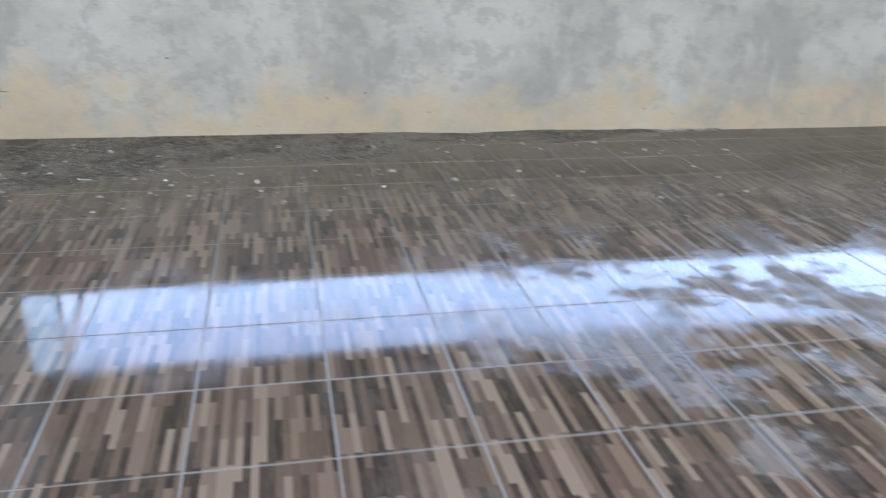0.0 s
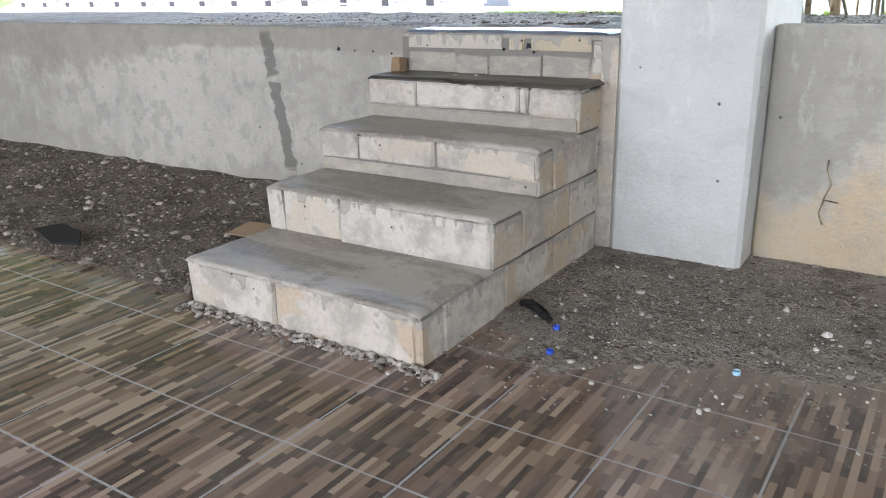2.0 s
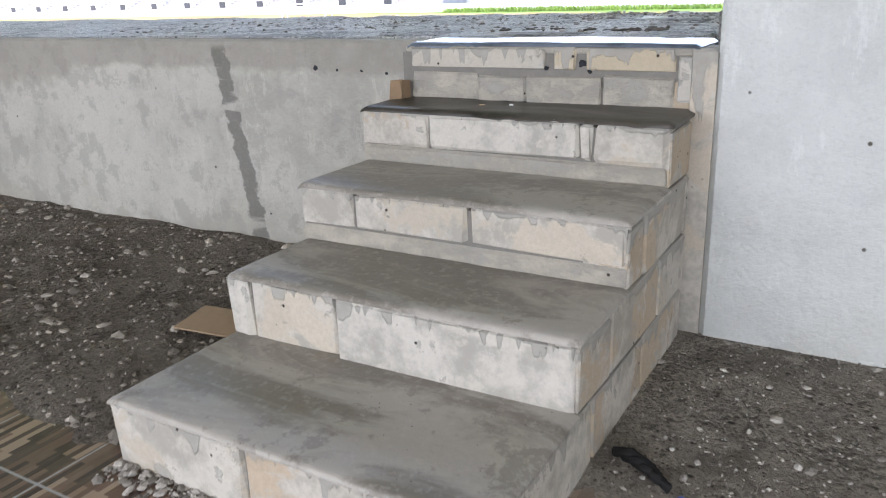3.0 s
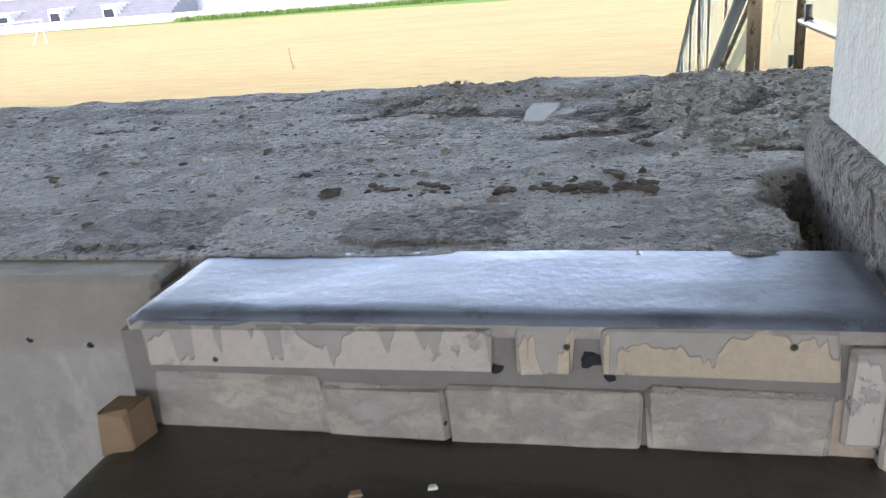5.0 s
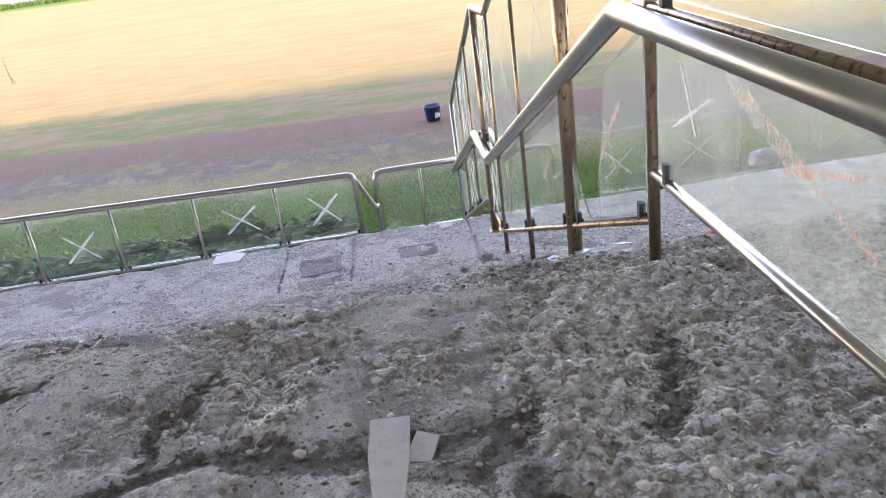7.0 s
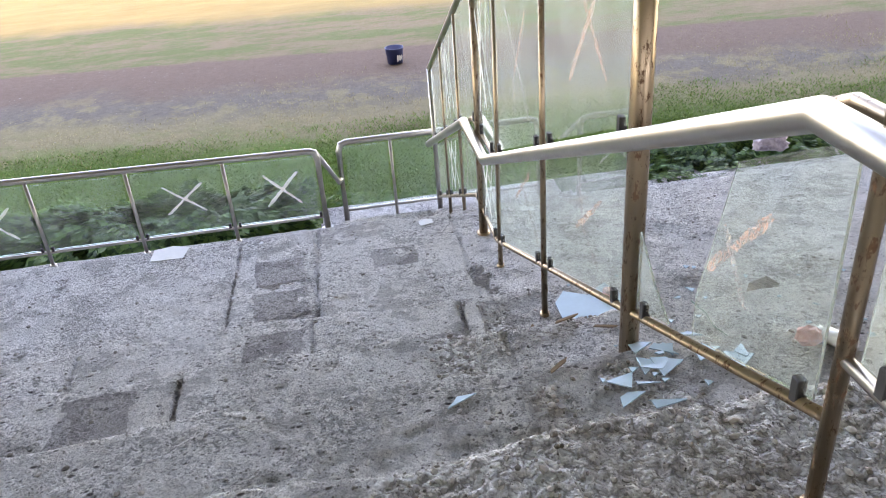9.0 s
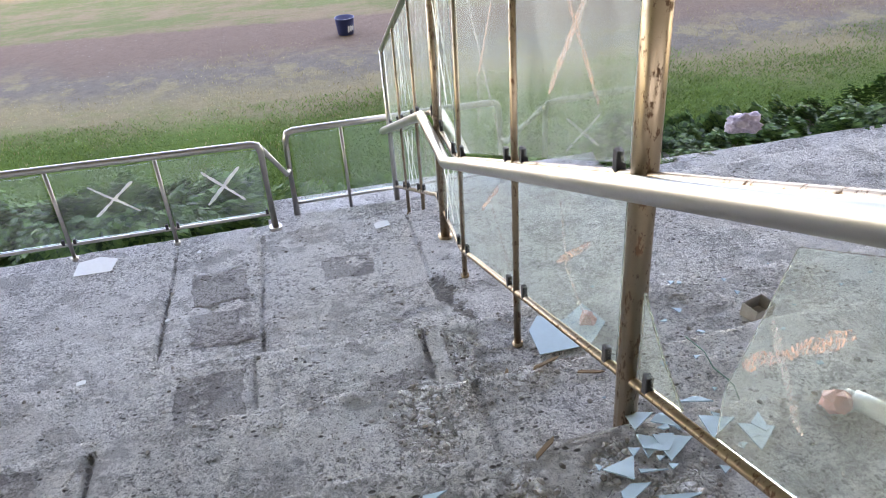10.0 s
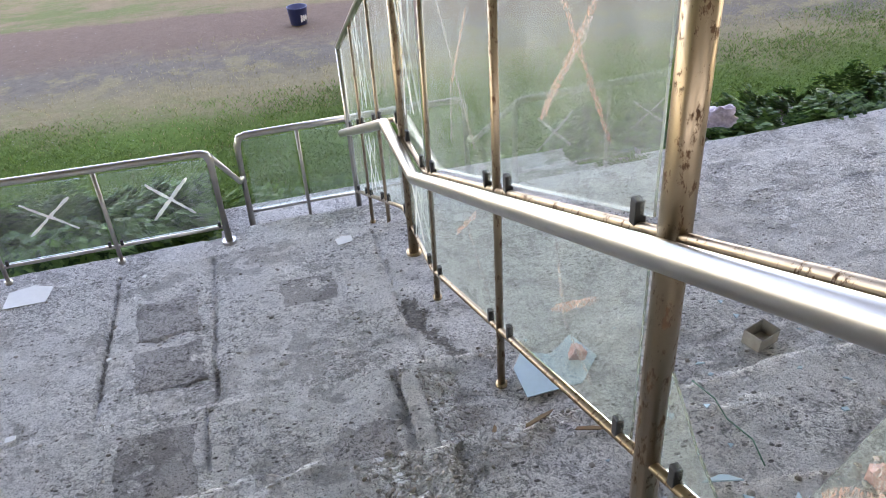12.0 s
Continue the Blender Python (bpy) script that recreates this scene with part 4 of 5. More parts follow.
# ---- railings ----
def mark(name, a, b, normal, width, material, parent, seed):
    """A hand-drawn stroke of chalk, a ragged thin ribbon."""
    rng = np.random.default_rng(seed)
    a, b, nrm = Vector(a), Vector(b), Vector(normal)
    side = (b - a).normalized().cross(nrm)
    bm = bmesh.new()
    rows = []
    for t in np.linspace(0, 1, 14):
        w = width * rng.uniform(0.55, 1.2) * (0.5 if t in (0, 1) else 1)
        c = a.lerp(b, t) + side * rng.normal(0, width * 0.06)
        rows.append([bm.verts.new(c + side * w * s + nrm * h) for s, h in ((-0.5, 0.0), (0.5, 0.0), (0.5, 0.0012), (-0.5, 0.0012))])
    for p, q in zip(rows, rows[1:]):
        for k in range(4):
            bm.faces.new((p[k], q[k], q[(k + 1) % 4], p[(k + 1) % 4]))
    bm.faces.new(rows[0])
    bm.faces.new(list(reversed(rows[-1])))
    bmesh.ops.recalc_face_normals(bm, faces=bm.faces)
    return part(name, bm, material, parent)


def pane(corners, normal, parent, thickness=0.008, label="", material=None):
    """A glass sheet with the given corners, in order round it."""
    n = Vector(normal) * thickness / 2
    bm = bmesh.new()
    f = [bm.verts.new(Vector(c) + n) for c in corners]
    g = [bm.verts.new(Vector(c) - n) for c in corners]
    bm.faces.new(f)
    bm.faces.new(list(reversed(g)))
    k = len(f)
    for a in range(k):
        bm.faces.new((g[a], g[(a + 1) % k], f[(a + 1) % k], f[a]))
    bmesh.ops.recalc_face_normals(bm, faces=bm.faces)
    ob = part("glass_pane", bm, material or M_CLEAR, parent, label)
    ob.visible_shadow = False
    return ob


def cross_on(glass, c, u, v, normal, mat, seed, width=0.028):
    """Two strokes that cross at c, along u + v and u - v."""
    c, u, v, n = Vector(c), Vector(u), Vector(v), Vector(normal)
    mark("chalk_stroke", c - u - v, c + u + v, n, width, mat, glass, seed)
    c = c + n * 0.0016
    mark("chalk_stroke", c - u + v, c + u - v, n, width * 0.85, mat, glass, seed + 1)


def flange(bm, x, y, z, r):
    tube(bm, [(x, y, z - 0.01), (x, y, z + 0.022)], r * 2.0, 14)


# railing along the foot of the terraces, x descending
Y1, ZB, ZT = 13.68, -1.49, -0.605
rail = thing("glass_railing", "stainless steel railing with glass panes marked with white crosses", "railing", "terrace railings", "", (-3.325, Y1, ZB))


def under(ob, parent):
    """Keeps a part that was built in world places where it is."""
    ob.matrix_parent_inverse = Matrix.Translation(-parent.location)
    return ob


bm = tube(bmesh.new(), [(-14, Y1, ZT + 0.022 * 10.6), (-3.40, Y1, ZT), (-3.345, Y1, ZT - 0.02), (-3.325, Y1, ZT - 0.08), (-3.325, Y1, ZB)], 0.032, 14)
under(part("top_rail", bm, M_STEEL, rail, "", True), rail)
bm = tube(bmesh.new(), [(-14, Y1, ZB + 0.16), (-3.35, Y1, ZB + 0.16)], 0.016, 10)
under(part("bottom_rail", bm, M_STEEL, rail, "", True), rail)
bm = bmesh.new()
flange(bm, -3.325, Y1, ZB, 0.032)
under(part("flange", bm, M_STEEL, rail), rail)
SP = 0.922
for k in range(11):
    x = -3.325 - SP * k
    if k:
        bm = tube(bmesh.new(), [(x, Y1, ZB - 0.02), (x, Y1, ZT - 0.02 + 0.022 * SP * k)], 0.019, 10)
        flange(bm, x, Y1, ZB, 0.016)
        under(part("post", bm, M_STEEL, rail, "", True), rail)
    g = under(pane([(x - 0.04, Y1, ZB + 0.19), (x - SP + 0.03, Y1, ZB + 0.19), (x - SP + 0.03, Y1, ZT - 0.06 + 0.022 * SP * (k + 1)), (x - 0.04, Y1, ZT - 0.06 + 0.022 * SP * k)], (0, -1, 0), rail), rail)
    for dx in (-0.05, -SP + 0.05):
        under(part("clip", box(bmesh.new(), x + dx - 0.012, x + dx + 0.012, Y1 - 0.014, Y1 + 0.014, ZB + 0.165, ZB + 0.215), M_CLIP, rail), rail)
    if k not in (2, 4):
        cx = x - SP * (0.42 + 0.1 * ((k * 37) % 5) / 5)
        cross_on(g, (cx, Y1 - 0.0045, ZB + 0.52 + 0.03 * (k % 3)), (0.17 + 0.02 * (k % 2), 0, 0), (0, 0, 0.17 - 0.02 * (k % 3)), (0, -1, 0), M_WHITE_PAINT, 100 + 7 * k, 0.030)

# second railing, on the lower landing
Y2, ZB2, ZT2 = 14.62, -1.90, -0.915
rail2 = thing("glass_railing", "stainless steel railing with clear glass panes at the lower landing", "railing", "terrace railings", "", (-3.1, Y2, ZB2))
bm = tube(bmesh.new(), [(-3.325, Y1 + 0.03, ZT - 0.05), (-3.16, Y2 - 0.12, ZT2 - 0.42), (-3.13, Y2 - 0.05, ZT2 - 0.42)], 0.026, 12)
under(part("sloping_rail", bm, M_STEEL, rail2, "", True), rail2)
bm = tube(bmesh.new(), [(-3.13, Y2, ZB2), (-3.12, Y2, ZT2 - 0.1), (-3.09, Y2, ZT2 - 0.02), (-3.02, Y2, ZT2), (-2.0, Y2, ZT2)], 0.034, 14)
under(part("top_rail", bm, M_STEEL, rail2, "", True), rail2)
bm = tube(bmesh.new(), [(-3.1, Y2, ZB2 + 0.15), (-2.0, Y2, ZB2 + 0.15)], 0.016, 10)
under(part("bottom_rail", bm, M_STEEL, rail2, "", True), rail2)
for k in range(2):
    x = -3.1 + 0.56 * k
    if k:
        under(part("post", tube(bmesh.new(), [(x, Y2, ZB2), (x, Y2, ZT2 - 0.02)], 0.018, 10), M_STEEL, rail2, "", True), rail2)
    under(pane([(x + 0.04, Y2, ZB2 + 0.18), (x + 0.52, Y2, ZB2 + 0.18), (x + 0.52, Y2, ZT2 - 0.06), (x + 0.04, Y2, ZT2 - 0.06)], (0, -1, 0), rail2), rail2)


# fence that comes down the terraces: heights of its rails along y
HAND = ((5.9, 7.65, 11.45, 12.2, 14.5), (1.69, 1.685, 0.03, 0.06, -1.01))
TOP_RAIL = ((5.9, 7.65, 11.3, 12.03, 14.5), (2.88, 2.87, 1.262, 1.225, -0.16))
FLAT_LOW = ((5.9, 7.53), (1.15, 1.15))
SLOPE_LOW = ((7.55, 11.45, 12.2, 14.5), (0.965, -0.645, -0.60, -1.67))


def rail_z(line, y, dz=0.0):
    return float(np.interp(y, *line)) + dz


def fence_x(y):
    return FENCE_X - 0.022 * max(0.0, y - 11.5)


fence = thing("glass_fence", "two-tier steel tube fence with dusty glass panes and chalk crosses", "fence", "", "", (FENCE_X, 8.5, 0.3))


def run(name, dx, line, dz, r, mat, seg=12, label=""):
    pts = [(fence_x(y) + dx, y, z + dz) for y, z in zip(*line)]
    under(part(name, tube(bmesh.new(), pts, r, seg), mat, fence, label, True), fence)


run("handrail", -0.075, HAND, 0.0, 0.038, M_STEEL, 18, "polished stainless handrail with scratches")
run("middle_rail", 0.0, HAND, 0.02, 0.017, M_RUSTY)
run("bottom_rail", 0.0, FLAT_LOW, 0.0, 0.017, M_STEEL)
run("bottom_rail", 0.0, SLOPE_LOW, 0.0, 0.017, M_RUSTY)
run("top_rail", 0.0, TOP_RAIL, 0.0, 0.03, M_STEEL)
POSTS = ((6.05, 0.02, M_RUSTY, 0.0), (7.53, 0.021, M_RUSTY, 0.0), (8.765, 0.04, M_RUSTY, 0.01), (10.09, 0.019, M_RUSTY, 0.0), (11.38, 0.019, M_RUSTY, -0.13), (11.99, 0.036, M_RUSTY, -0.08), (12.88, 0.017, M_RUSTY, -0.1), (13.72, 0.017, M_RUSTY, -0.05), (14.5, 0.03, M_STEEL, 0.0))
for y, r, mat, lean in POSTS:
    x = fence_x(y)
    z = float(terrace_height(np.array([x]), np.array([y]))[0]) if y < 13.9 else -1.90
    bm = tube(bmesh.new(), [(x, y, z - 0.04), (x, y + lean, rail_z(TOP_RAIL, y + lean))], r, 14)
    tube(bm, [(x, y, z - 0.02), (x, y, z + 0.02)], r * 1.5, 14)
    under(part("post", bm, mat, fence, "", True), fence)
    h = rail_z(HAND, y)
    under(part("bracket", tube(bmesh.new(), [(x, y, h), (x - 0.075, y, h)], 0.012, 8), M_RUSTY, fence), fence)
STROKES = {
    (0, 0): [(6.87, 1.575, 6.26, 1.355, M_ORANGE, 0.022), (6.66, 1.43, 6.28, 1.53, M_ORANGE, 0.02), (6.95, 1.60, 6.5, 1.43, M_PINK, 0.06), (7.257, 1.582, 7.141, 1.379, M_WHITE_PAINT, 0.010), (7.314, 1.368, 7.04, 1.513, M_WHITE_PAINT, 0.012)],
    (1, 0): [(7.872, 1.335, 8.173, 1.01, M_ORANGE, 0.035), (8.10, 1.198, 7.94, 1.012, M_PINK, 0.04)],
    (2, 0): [(9.452, 0.793, 9.372, 0.532, M_PINK, 0.03), (9.372, 0.532, 9.131, 0.434, M_PINK, 0.026), (9.472, 0.488, 9.13, 0.785, M_ORANGE, 0.03)],
    (2, 1): [(9.2, 1.685, 9.60, 1.165, M_ORANGE, 0.035), (9.47, 1.61, 9.108, 1.303, M_ORANGE, 0.035), (9.25, 1.60, 9.585, 1.19, M_PINK, 0.04)],
    (3, 0): [(10.39, 0.368, 10.77, 0.037, M_ORANGE, 0.03), (10.615, 0.24, 10.212, 0.003, M_PINK, 0.03)],
    (3, 1): [(10.93, 1.215, 10.37, 0.70, M_PINK, 0.03), (10.42, 1.30, 10.72, 0.86, M_ORANGE, 0.026), (10.72, 0.86, 10.755, 0.57, M_PINK, 0.03)],
}
BROKEN = [[(7.60, 0.975), (8.231, 0.715), (8.231, 0.884), (8.16, 1.1), (8.071, 1.40), (7.60, 1.64)], [(8.41, 0.645), (8.70, 0.525), (8.70, 0.86), (8.56, 0.73)]]
posts = [p[0] for p in POSTS]


def fence_pane(outline, mat):
    return under(pane([(fence_x(y), y, z) for y, z in outline], (-1, 0, 0), fence, material=mat), fence)


for k, (a, b) in enumerate(zip(posts, posts[1:])):
    a, b = a + (0.1 if k == 2 else 0.05), b - 0.06
    for tier in (0, 1):
        if tier == 1 and k == 1:
            continue
        low, high = ((FLAT_LOW if k == 0 else SLOPE_LOW), HAND) if tier == 0 else (HAND, TOP_RAIL)
        lo, hi = (0.03, -0.03) if tier == 0 else (0.06, -0.05)
        mat = M_HAZY if k == 0 else (M_GLASS if tier else M_THIN_DUST)
        if (k, tier) == (1, 0):
            fence_pane(BROKEN[1], mat)
            g = fence_pane(BROKEN[0], mat)
        else:
            g = fence_pane([(a, rail_z(low, a, lo)), (b, rail_z(low, b, lo)), (b, rail_z(high, b, hi)), (a, rail_z(high, a, hi))], mat)
        ym = (a + b) / 2
        zm = (rail_z(low, ym) + rail_z(high, ym)) / 2
        xm = fence_x(ym)
        chalk_mat = (M_ORANGE, M_PINK, M_ORANGE, M_PINK, M_WHITE_PAINT, M_PINK, M_WHITE_PAINT, M_PINK)[k]
        if (k, tier) in STROKES:
            for j, (y0, z0, y1, z1, chalk, wide) in enumerate(STROKES[(k, tier)]):
                off = FENCE_X - 0.0045 - 0.0016 * j
                mark("chalk_stroke", (off, y0, z0), (off, y1, z1), (-1, 0, 0), wide, chalk, g, 500 + 17 * k + 3 * j + tier)
        else:
            cross_on(g, (xm - 0.02, ym, zm + (0.06 if tier else 0)), (0, 0.16 if k < 4 else 0.12, -0.05), (0, 0.03, 0.24 if tier == 0 else 0.36), (-1, 0, 0), chalk_mat, 300 + 11 * k + 5 * tier, 0.04)
        for y in (a + 0.08, b - 0.08):
            x, z = fence_x(y), rail_z(low, y, lo)
            under(part("clip", box(bmesh.new(), x - 0.016, x + 0.016, y - 0.016, y + 0.016, z - 0.03, z + 0.045, 0.003), M_CLIP, fence), fence)


# ---- far side of the ground ----
far = thing("far_stand", "long whitewashed concrete stand across the field", "grandstand", "", "", (-90, 104, GROUND))


def far_part(name, bm, mat, label=""):
    return under(part(name, bm, mat, far, label), far)


far_part("front_wall", box(bmesh.new(), -190, 20, 104, 104.6, GROUND - 0.1, GROUND + 1.1), M_FAR)
for k in range(8):
    far_part("terrace", box(bmesh.new(), -190, -62, 105 + k * 0.9, 105.9 + k * 0.9, GROUND, GROUND + 1.5 + 0.42 * k), M_FAR_GREY)
far_part("back_wall", box(bmesh.new(), -190, 20, 114, 114.6, GROUND, GROUND + 6.5), M_FAR)
far_part("roof", box(bmesh.new(), -190, -75, 108, 118, GROUND + 8.6, GROUND + 9.1), M_FAR)
for k in range(14):
    x = -186 + 8.5 * k
    far_part("pillar", box(bmesh.new(), x, x + 0.8, 112.6, 113.4, GROUND, GROUND + 8.7), M_FAR)
    far_part("entry", box(bmesh.new(), x + 3.0, x + 5.2, 104.9, 109, GROUND + 0.5, GROUND + 2.9, 0.1), M_FAR)
    # dark box painted as the shade inside the entry
    far_part("opening", box(bmesh.new(), x + 3.4, x + 4.8, 104.8, 105.2, GROUND + 1.2, GROUND + 2.2), M_DARK)
goal = thing("goal_frame", "white tube football goal frame standing on the field", "goal", "", "", (-58.5, 71, GROUND))
for y in (67.4, 74.7):
    bm = tube(bmesh.new(), [(-58.5, y, GROUND - 0.05), (-58.5, y, GROUND + 2.4), (-60.0, y, GROUND + 0.02)], 0.07, 8)
    under(part("side_frame", bm, M_WHITE, goal, "", True), goal)
under(part("crossbar", tube(bmesh.new(), [(-58.5, 67.4, GROUND + 2.4), (-58.5, 74.7, GROUND + 2.4)], 0.07, 8), M_WHITE, goal, "", True), goal)


# ---- loose things ----
def spread(n, x0, x1, y0, y1, seed):
    rng = np.random.default_rng(seed)
    return np.column_stack([rng.uniform(x0, x1, n), rng.uniform(y0, y1, n)]), rng


# gravel beside the stair
xy, rng = spread(9000, -9.5, STAIR_X0 - 0.02, 3.36, 5.0, 1)
r = 0.003 + 0.012 * rng.random(len(xy)) ** 3 + 0.02 * (rng.random(len(xy)) > 0.975)
z = 0.025 + 0.02 * fbm(xy[:, 0], xy[:, 1], 4, 4, 31)
tagged(stones("gravel", np.column_stack([xy, z]), r, M_STONE, 4), "loose dark gravel with paler stones beside the stair", "gravel", "", "stuff")

# grit and dust on the tiles near the stair and the wall
xy, rng = spread(26000, -3.6, 4.0, 3.0, 5.03, 2)
keep = (rng.random(len(xy)) < np.clip((xy[:, 1] - 3.1 - np.clip(xy[:, 0] + 1.9, 0, 5) * 0.30) / 0.8, 0, 1) ** 1.5 * np.clip(1.15 - (xy[:, 0] + 2.3) * 0.25, 0.12, 1)) & ((xy[:, 0] > STAIR_X1 + 0.01) | (xy[:, 1] < 3.33)) & ~((xy[:, 0] > COL[0]) & (xy[:, 0] < COL[1]) & (xy[:, 1] > COL[2]))
xy = xy[keep]
r = 0.002 + 0.005 * rng.random(len(xy)) ** 3 + 0.009 * (rng.random(len(xy)) > 0.985)
tagged(stones("floor_grit", np.column_stack([xy, np.maximum(0, dust_height(xy[:, 0], xy[:, 1])) * (xy[:, 0] > STAIR_X1) + r * 0.35]), r, M_RUBBLE, 5), "grit and cement crumbs scattered over the tiles", "rubble", "", "stuff")

xy, rng = spread(160, -2.3, 3.2, 3.55, 5.0, 14)
xy = xy[~((xy[:, 0] > COL[0] - 0.03) & (xy[:, 0] < COL[1] + 0.03) & (xy[:, 1] > COL[2] - 0.03))]
r = 0.006 + 0.013 * rng.random(len(xy)) ** 2.5
tagged(stones("pale_pebbles", np.column_stack([xy, np.maximum(0, dust_height(xy[:, 0], xy[:, 1])) + r * 0.3]), r, M_PEBBLE, 15), "pale stones and plaster bits scattered over the dust", "rubble", "", "stuff")

# crumbs heaped along the foot of the first step, the column and the wall
n = 900
x = np.random.uniform(STAIR_X0, STAIR_X1 + 0.1, n)
y = FRONTS[0] - np.abs(np.random.normal(0, 0.035, n))
xs2 = np.random.uniform(COL[0], 3.5, n)
y2 = np.where(xs2 < COL[1], COL[2], WALL_YR) - np.abs(np.random.normal(0, 0.03, n))
pts = np.concatenate([np.column_stack([x, y]), np.column_stack([xs2, y2])])
r = 0.004 + 0.014 * np.random.random(len(pts)) ** 3
tagged(stones("mortar_crumbs", np.column_stack([pts, r * 0.45]), r, M_RUBBLE, 6), "mortar crumbs along the foot of stair and wall", "rubble", "", "stuff")

# crumbs of the broken screed on the terraces
xy, rng = spread(150000, -5.8, 0.6, 5.25, 12.4, 3)
w = crumble(xy[:, 0], xy[:, 1])
xy = xy[rng.random(len(xy)) < w * 0.30 + 0.02]
r = 0.003 + 0.0125 * rng.random(len(xy)) ** 4
z = terrace_height(xy[:, 0], xy[:, 1])
tagged(stones("screed_crumbs", np.column_stack([xy, z + r * 0.2]), r, M_RUBBLE, 7), "crumbled screed and small stones on the terraces", "rubble", "", "stuff")
xy, rng = spread(420, -6.0, -2.3, 5.25, 7.0, 8)
r = 0.005 + 0.012 * rng.random(len(xy)) ** 2
tagged(stones("dark_lumps", np.column_stack([xy, terrace_height(xy[:, 0], xy[:, 1])]), r, M_STONE, 9), "small dark dried lumps stuck on the platform", "dirt", "", "stuff")


CLODS = ((-3.365, 5.525, 0.02, 0.022), (-3.242, 5.54, 0.03, 0.018), (-3.122, 5.55, 0.045, 0.022), (-3.131, 5.492, 0.045, 0.016), (-2.96, 5.50, 0.03, 0.024), (-2.876, 5.514, 0.03, 0.018), (-2.76, 5.515, 0.10, 0.024), (-2.665, 5.53, 0.03, 0.018), (-2.715, 5.60, 0.015, 0.018), (-2.814, 5.578, 0.012, 0.01), (-3.485, 5.688, 0.012, 0.014))
rng = np.random.default_rng(17)
pts, r = [], []
for x, y, long, size in CLODS:
    n = 9 if long < 0.06 else 26
    for _ in range(n):
        pts.append((x + rng.normal(0, long * 0.5), y + rng.normal(0, 0.014)))
        r.append(size * rng.uniform(0.3, 1.0))
xy, r = np.array(pts), np.array(r)
tagged(stones("dried_clods", np.column_stack([xy, terrace_height(xy[:, 0], xy[:, 1]) + r * 0.1]), r, M_CLOD, 16, 0.45), "dried brown clods stuck on the platform", "dirt", "", "stuff")


def ground_z(x, y):
    return float(terrace_height(np.array([float(x)]), np.array([float(y)]))[0])


def flat_piece(name, x, y, z, outline, thick, mat, label, category, turn=0.0, tilt=0.0, group=""):
    """A thin plate with a many-sided outline."""
    bm = bmesh.new()
    a = [bm.verts.new((p, q, 0)) for p, q in outline]
    b = [bm.verts.new((p, q, thick)) for p, q in outline]
    n = len(a)
    bm.faces.new(list(reversed(a)))
    bm.faces.new(b)
    for k in range(n):
        bm.faces.new((a[k], a[(k + 1) % n], b[(k + 1) % n], b[k]))
    ob = solid(name, bm, mat, label, category, group)
    ob.matrix_world = pose(x, y, z, tilt, tilt * 0.5, turn)
    return ob


flat_piece("concrete_plate", -2.965, 6.39, ground_z(-2.965, 6.39) + 0.006, [(-0.03, -0.15), (0.03, -0.155), (0.045, 0.0), (0.05, 0.145), (-0.04, 0.15), (-0.045, 0.02)], 0.012, M_PLATE, "pale grey flat offcut lying on the broken screed", "offcut", -2, 0)
flat_piece("concrete_plate", -2.89, 6.42, ground_z(-2.89, 6.42) + 0.002, [(-0.03, -0.05), (0.03, -0.04), (0.025, 0.05), (-0.03, 0.06)], 0.008, M_PLATE, "small pale offcut beside the larger one", "offcut", -20, 0)
for x, y, s, turn in ((-2.43, 12.35, 0.07, 20), (-4.62, 12.42, 0.16, 5), (-3.85, 12.4, 0.022, 70), (-4.0, 11.45, 0.018, 40), (-4.45, 10.9, 0.03, 15)):
    flat_piece("paper_scrap", x, y, ground_z(x, y) + 0.012, [(-s, -s * 0.6), (s * 0.7, -s * 0.7), (s, s * 0.3), (s * 0.2, s * 0.7), (-s * 0.8, s * 0.5)], 0.003, M_PAPER, "white paper scrap lying on the terrace", "paper", turn, 3, "paper scraps")
rng = np.random.default_rng(12)


def shard(x, y, s, lift=0.008, turn=0):
    k = rng.integers(3, 6)
    a = np.sort(rng.uniform(0, 6.28, k)) if k > 3 else np.array([0.2, 2.0, 4.3])
    flat_piece("glass_shard", x, y, ground_z(x, y) + lift, [(s * math.cos(t) * rng.uniform(0.7, 1.2), s * math.sin(t) * rng.uniform(0.6, 1.0)) for t in a], 0.006, M_SHARD, "pale blue shard of broken glass on the ground", "glass shard", turn, rng.uniform(-6, 6), "glass shards")


flat_piece("glass_sheet", -1.69, 10.12, ground_z(-1.69, 10.12) + 0.02, [(-0.24, -0.13), (0.05, -0.17), (0.22, -0.05), (0.19, 0.14), (0.02, 0.06), (-0.10, 0.15), (-0.20, 0.06)], 0.006, M_SHARD, "large broken piece of pale blue glass beside the fence", "glass shard", 12, 4, "glass shards")
for k in range(34):
    shard(-1.86 + rng.normal(0, 0.14), 8.62 + rng.normal(0, 0.10), 0.018 + 0.075 * rng.random() ** 2, 0.012)
shard(-2.685, 8.52, 0.07)
for k in range(30):
    shard(rng.uniform(-1.8, 0.5), rng.uniform(8.45, 10.6), rng.uniform(0.012, 0.035), 0.012)
for k in range(40):
    shard(rng.uniform(-1.9, 1.2), rng.uniform(8.1, 11.0), rng.uniform(0.008, 0.02), 0.012)

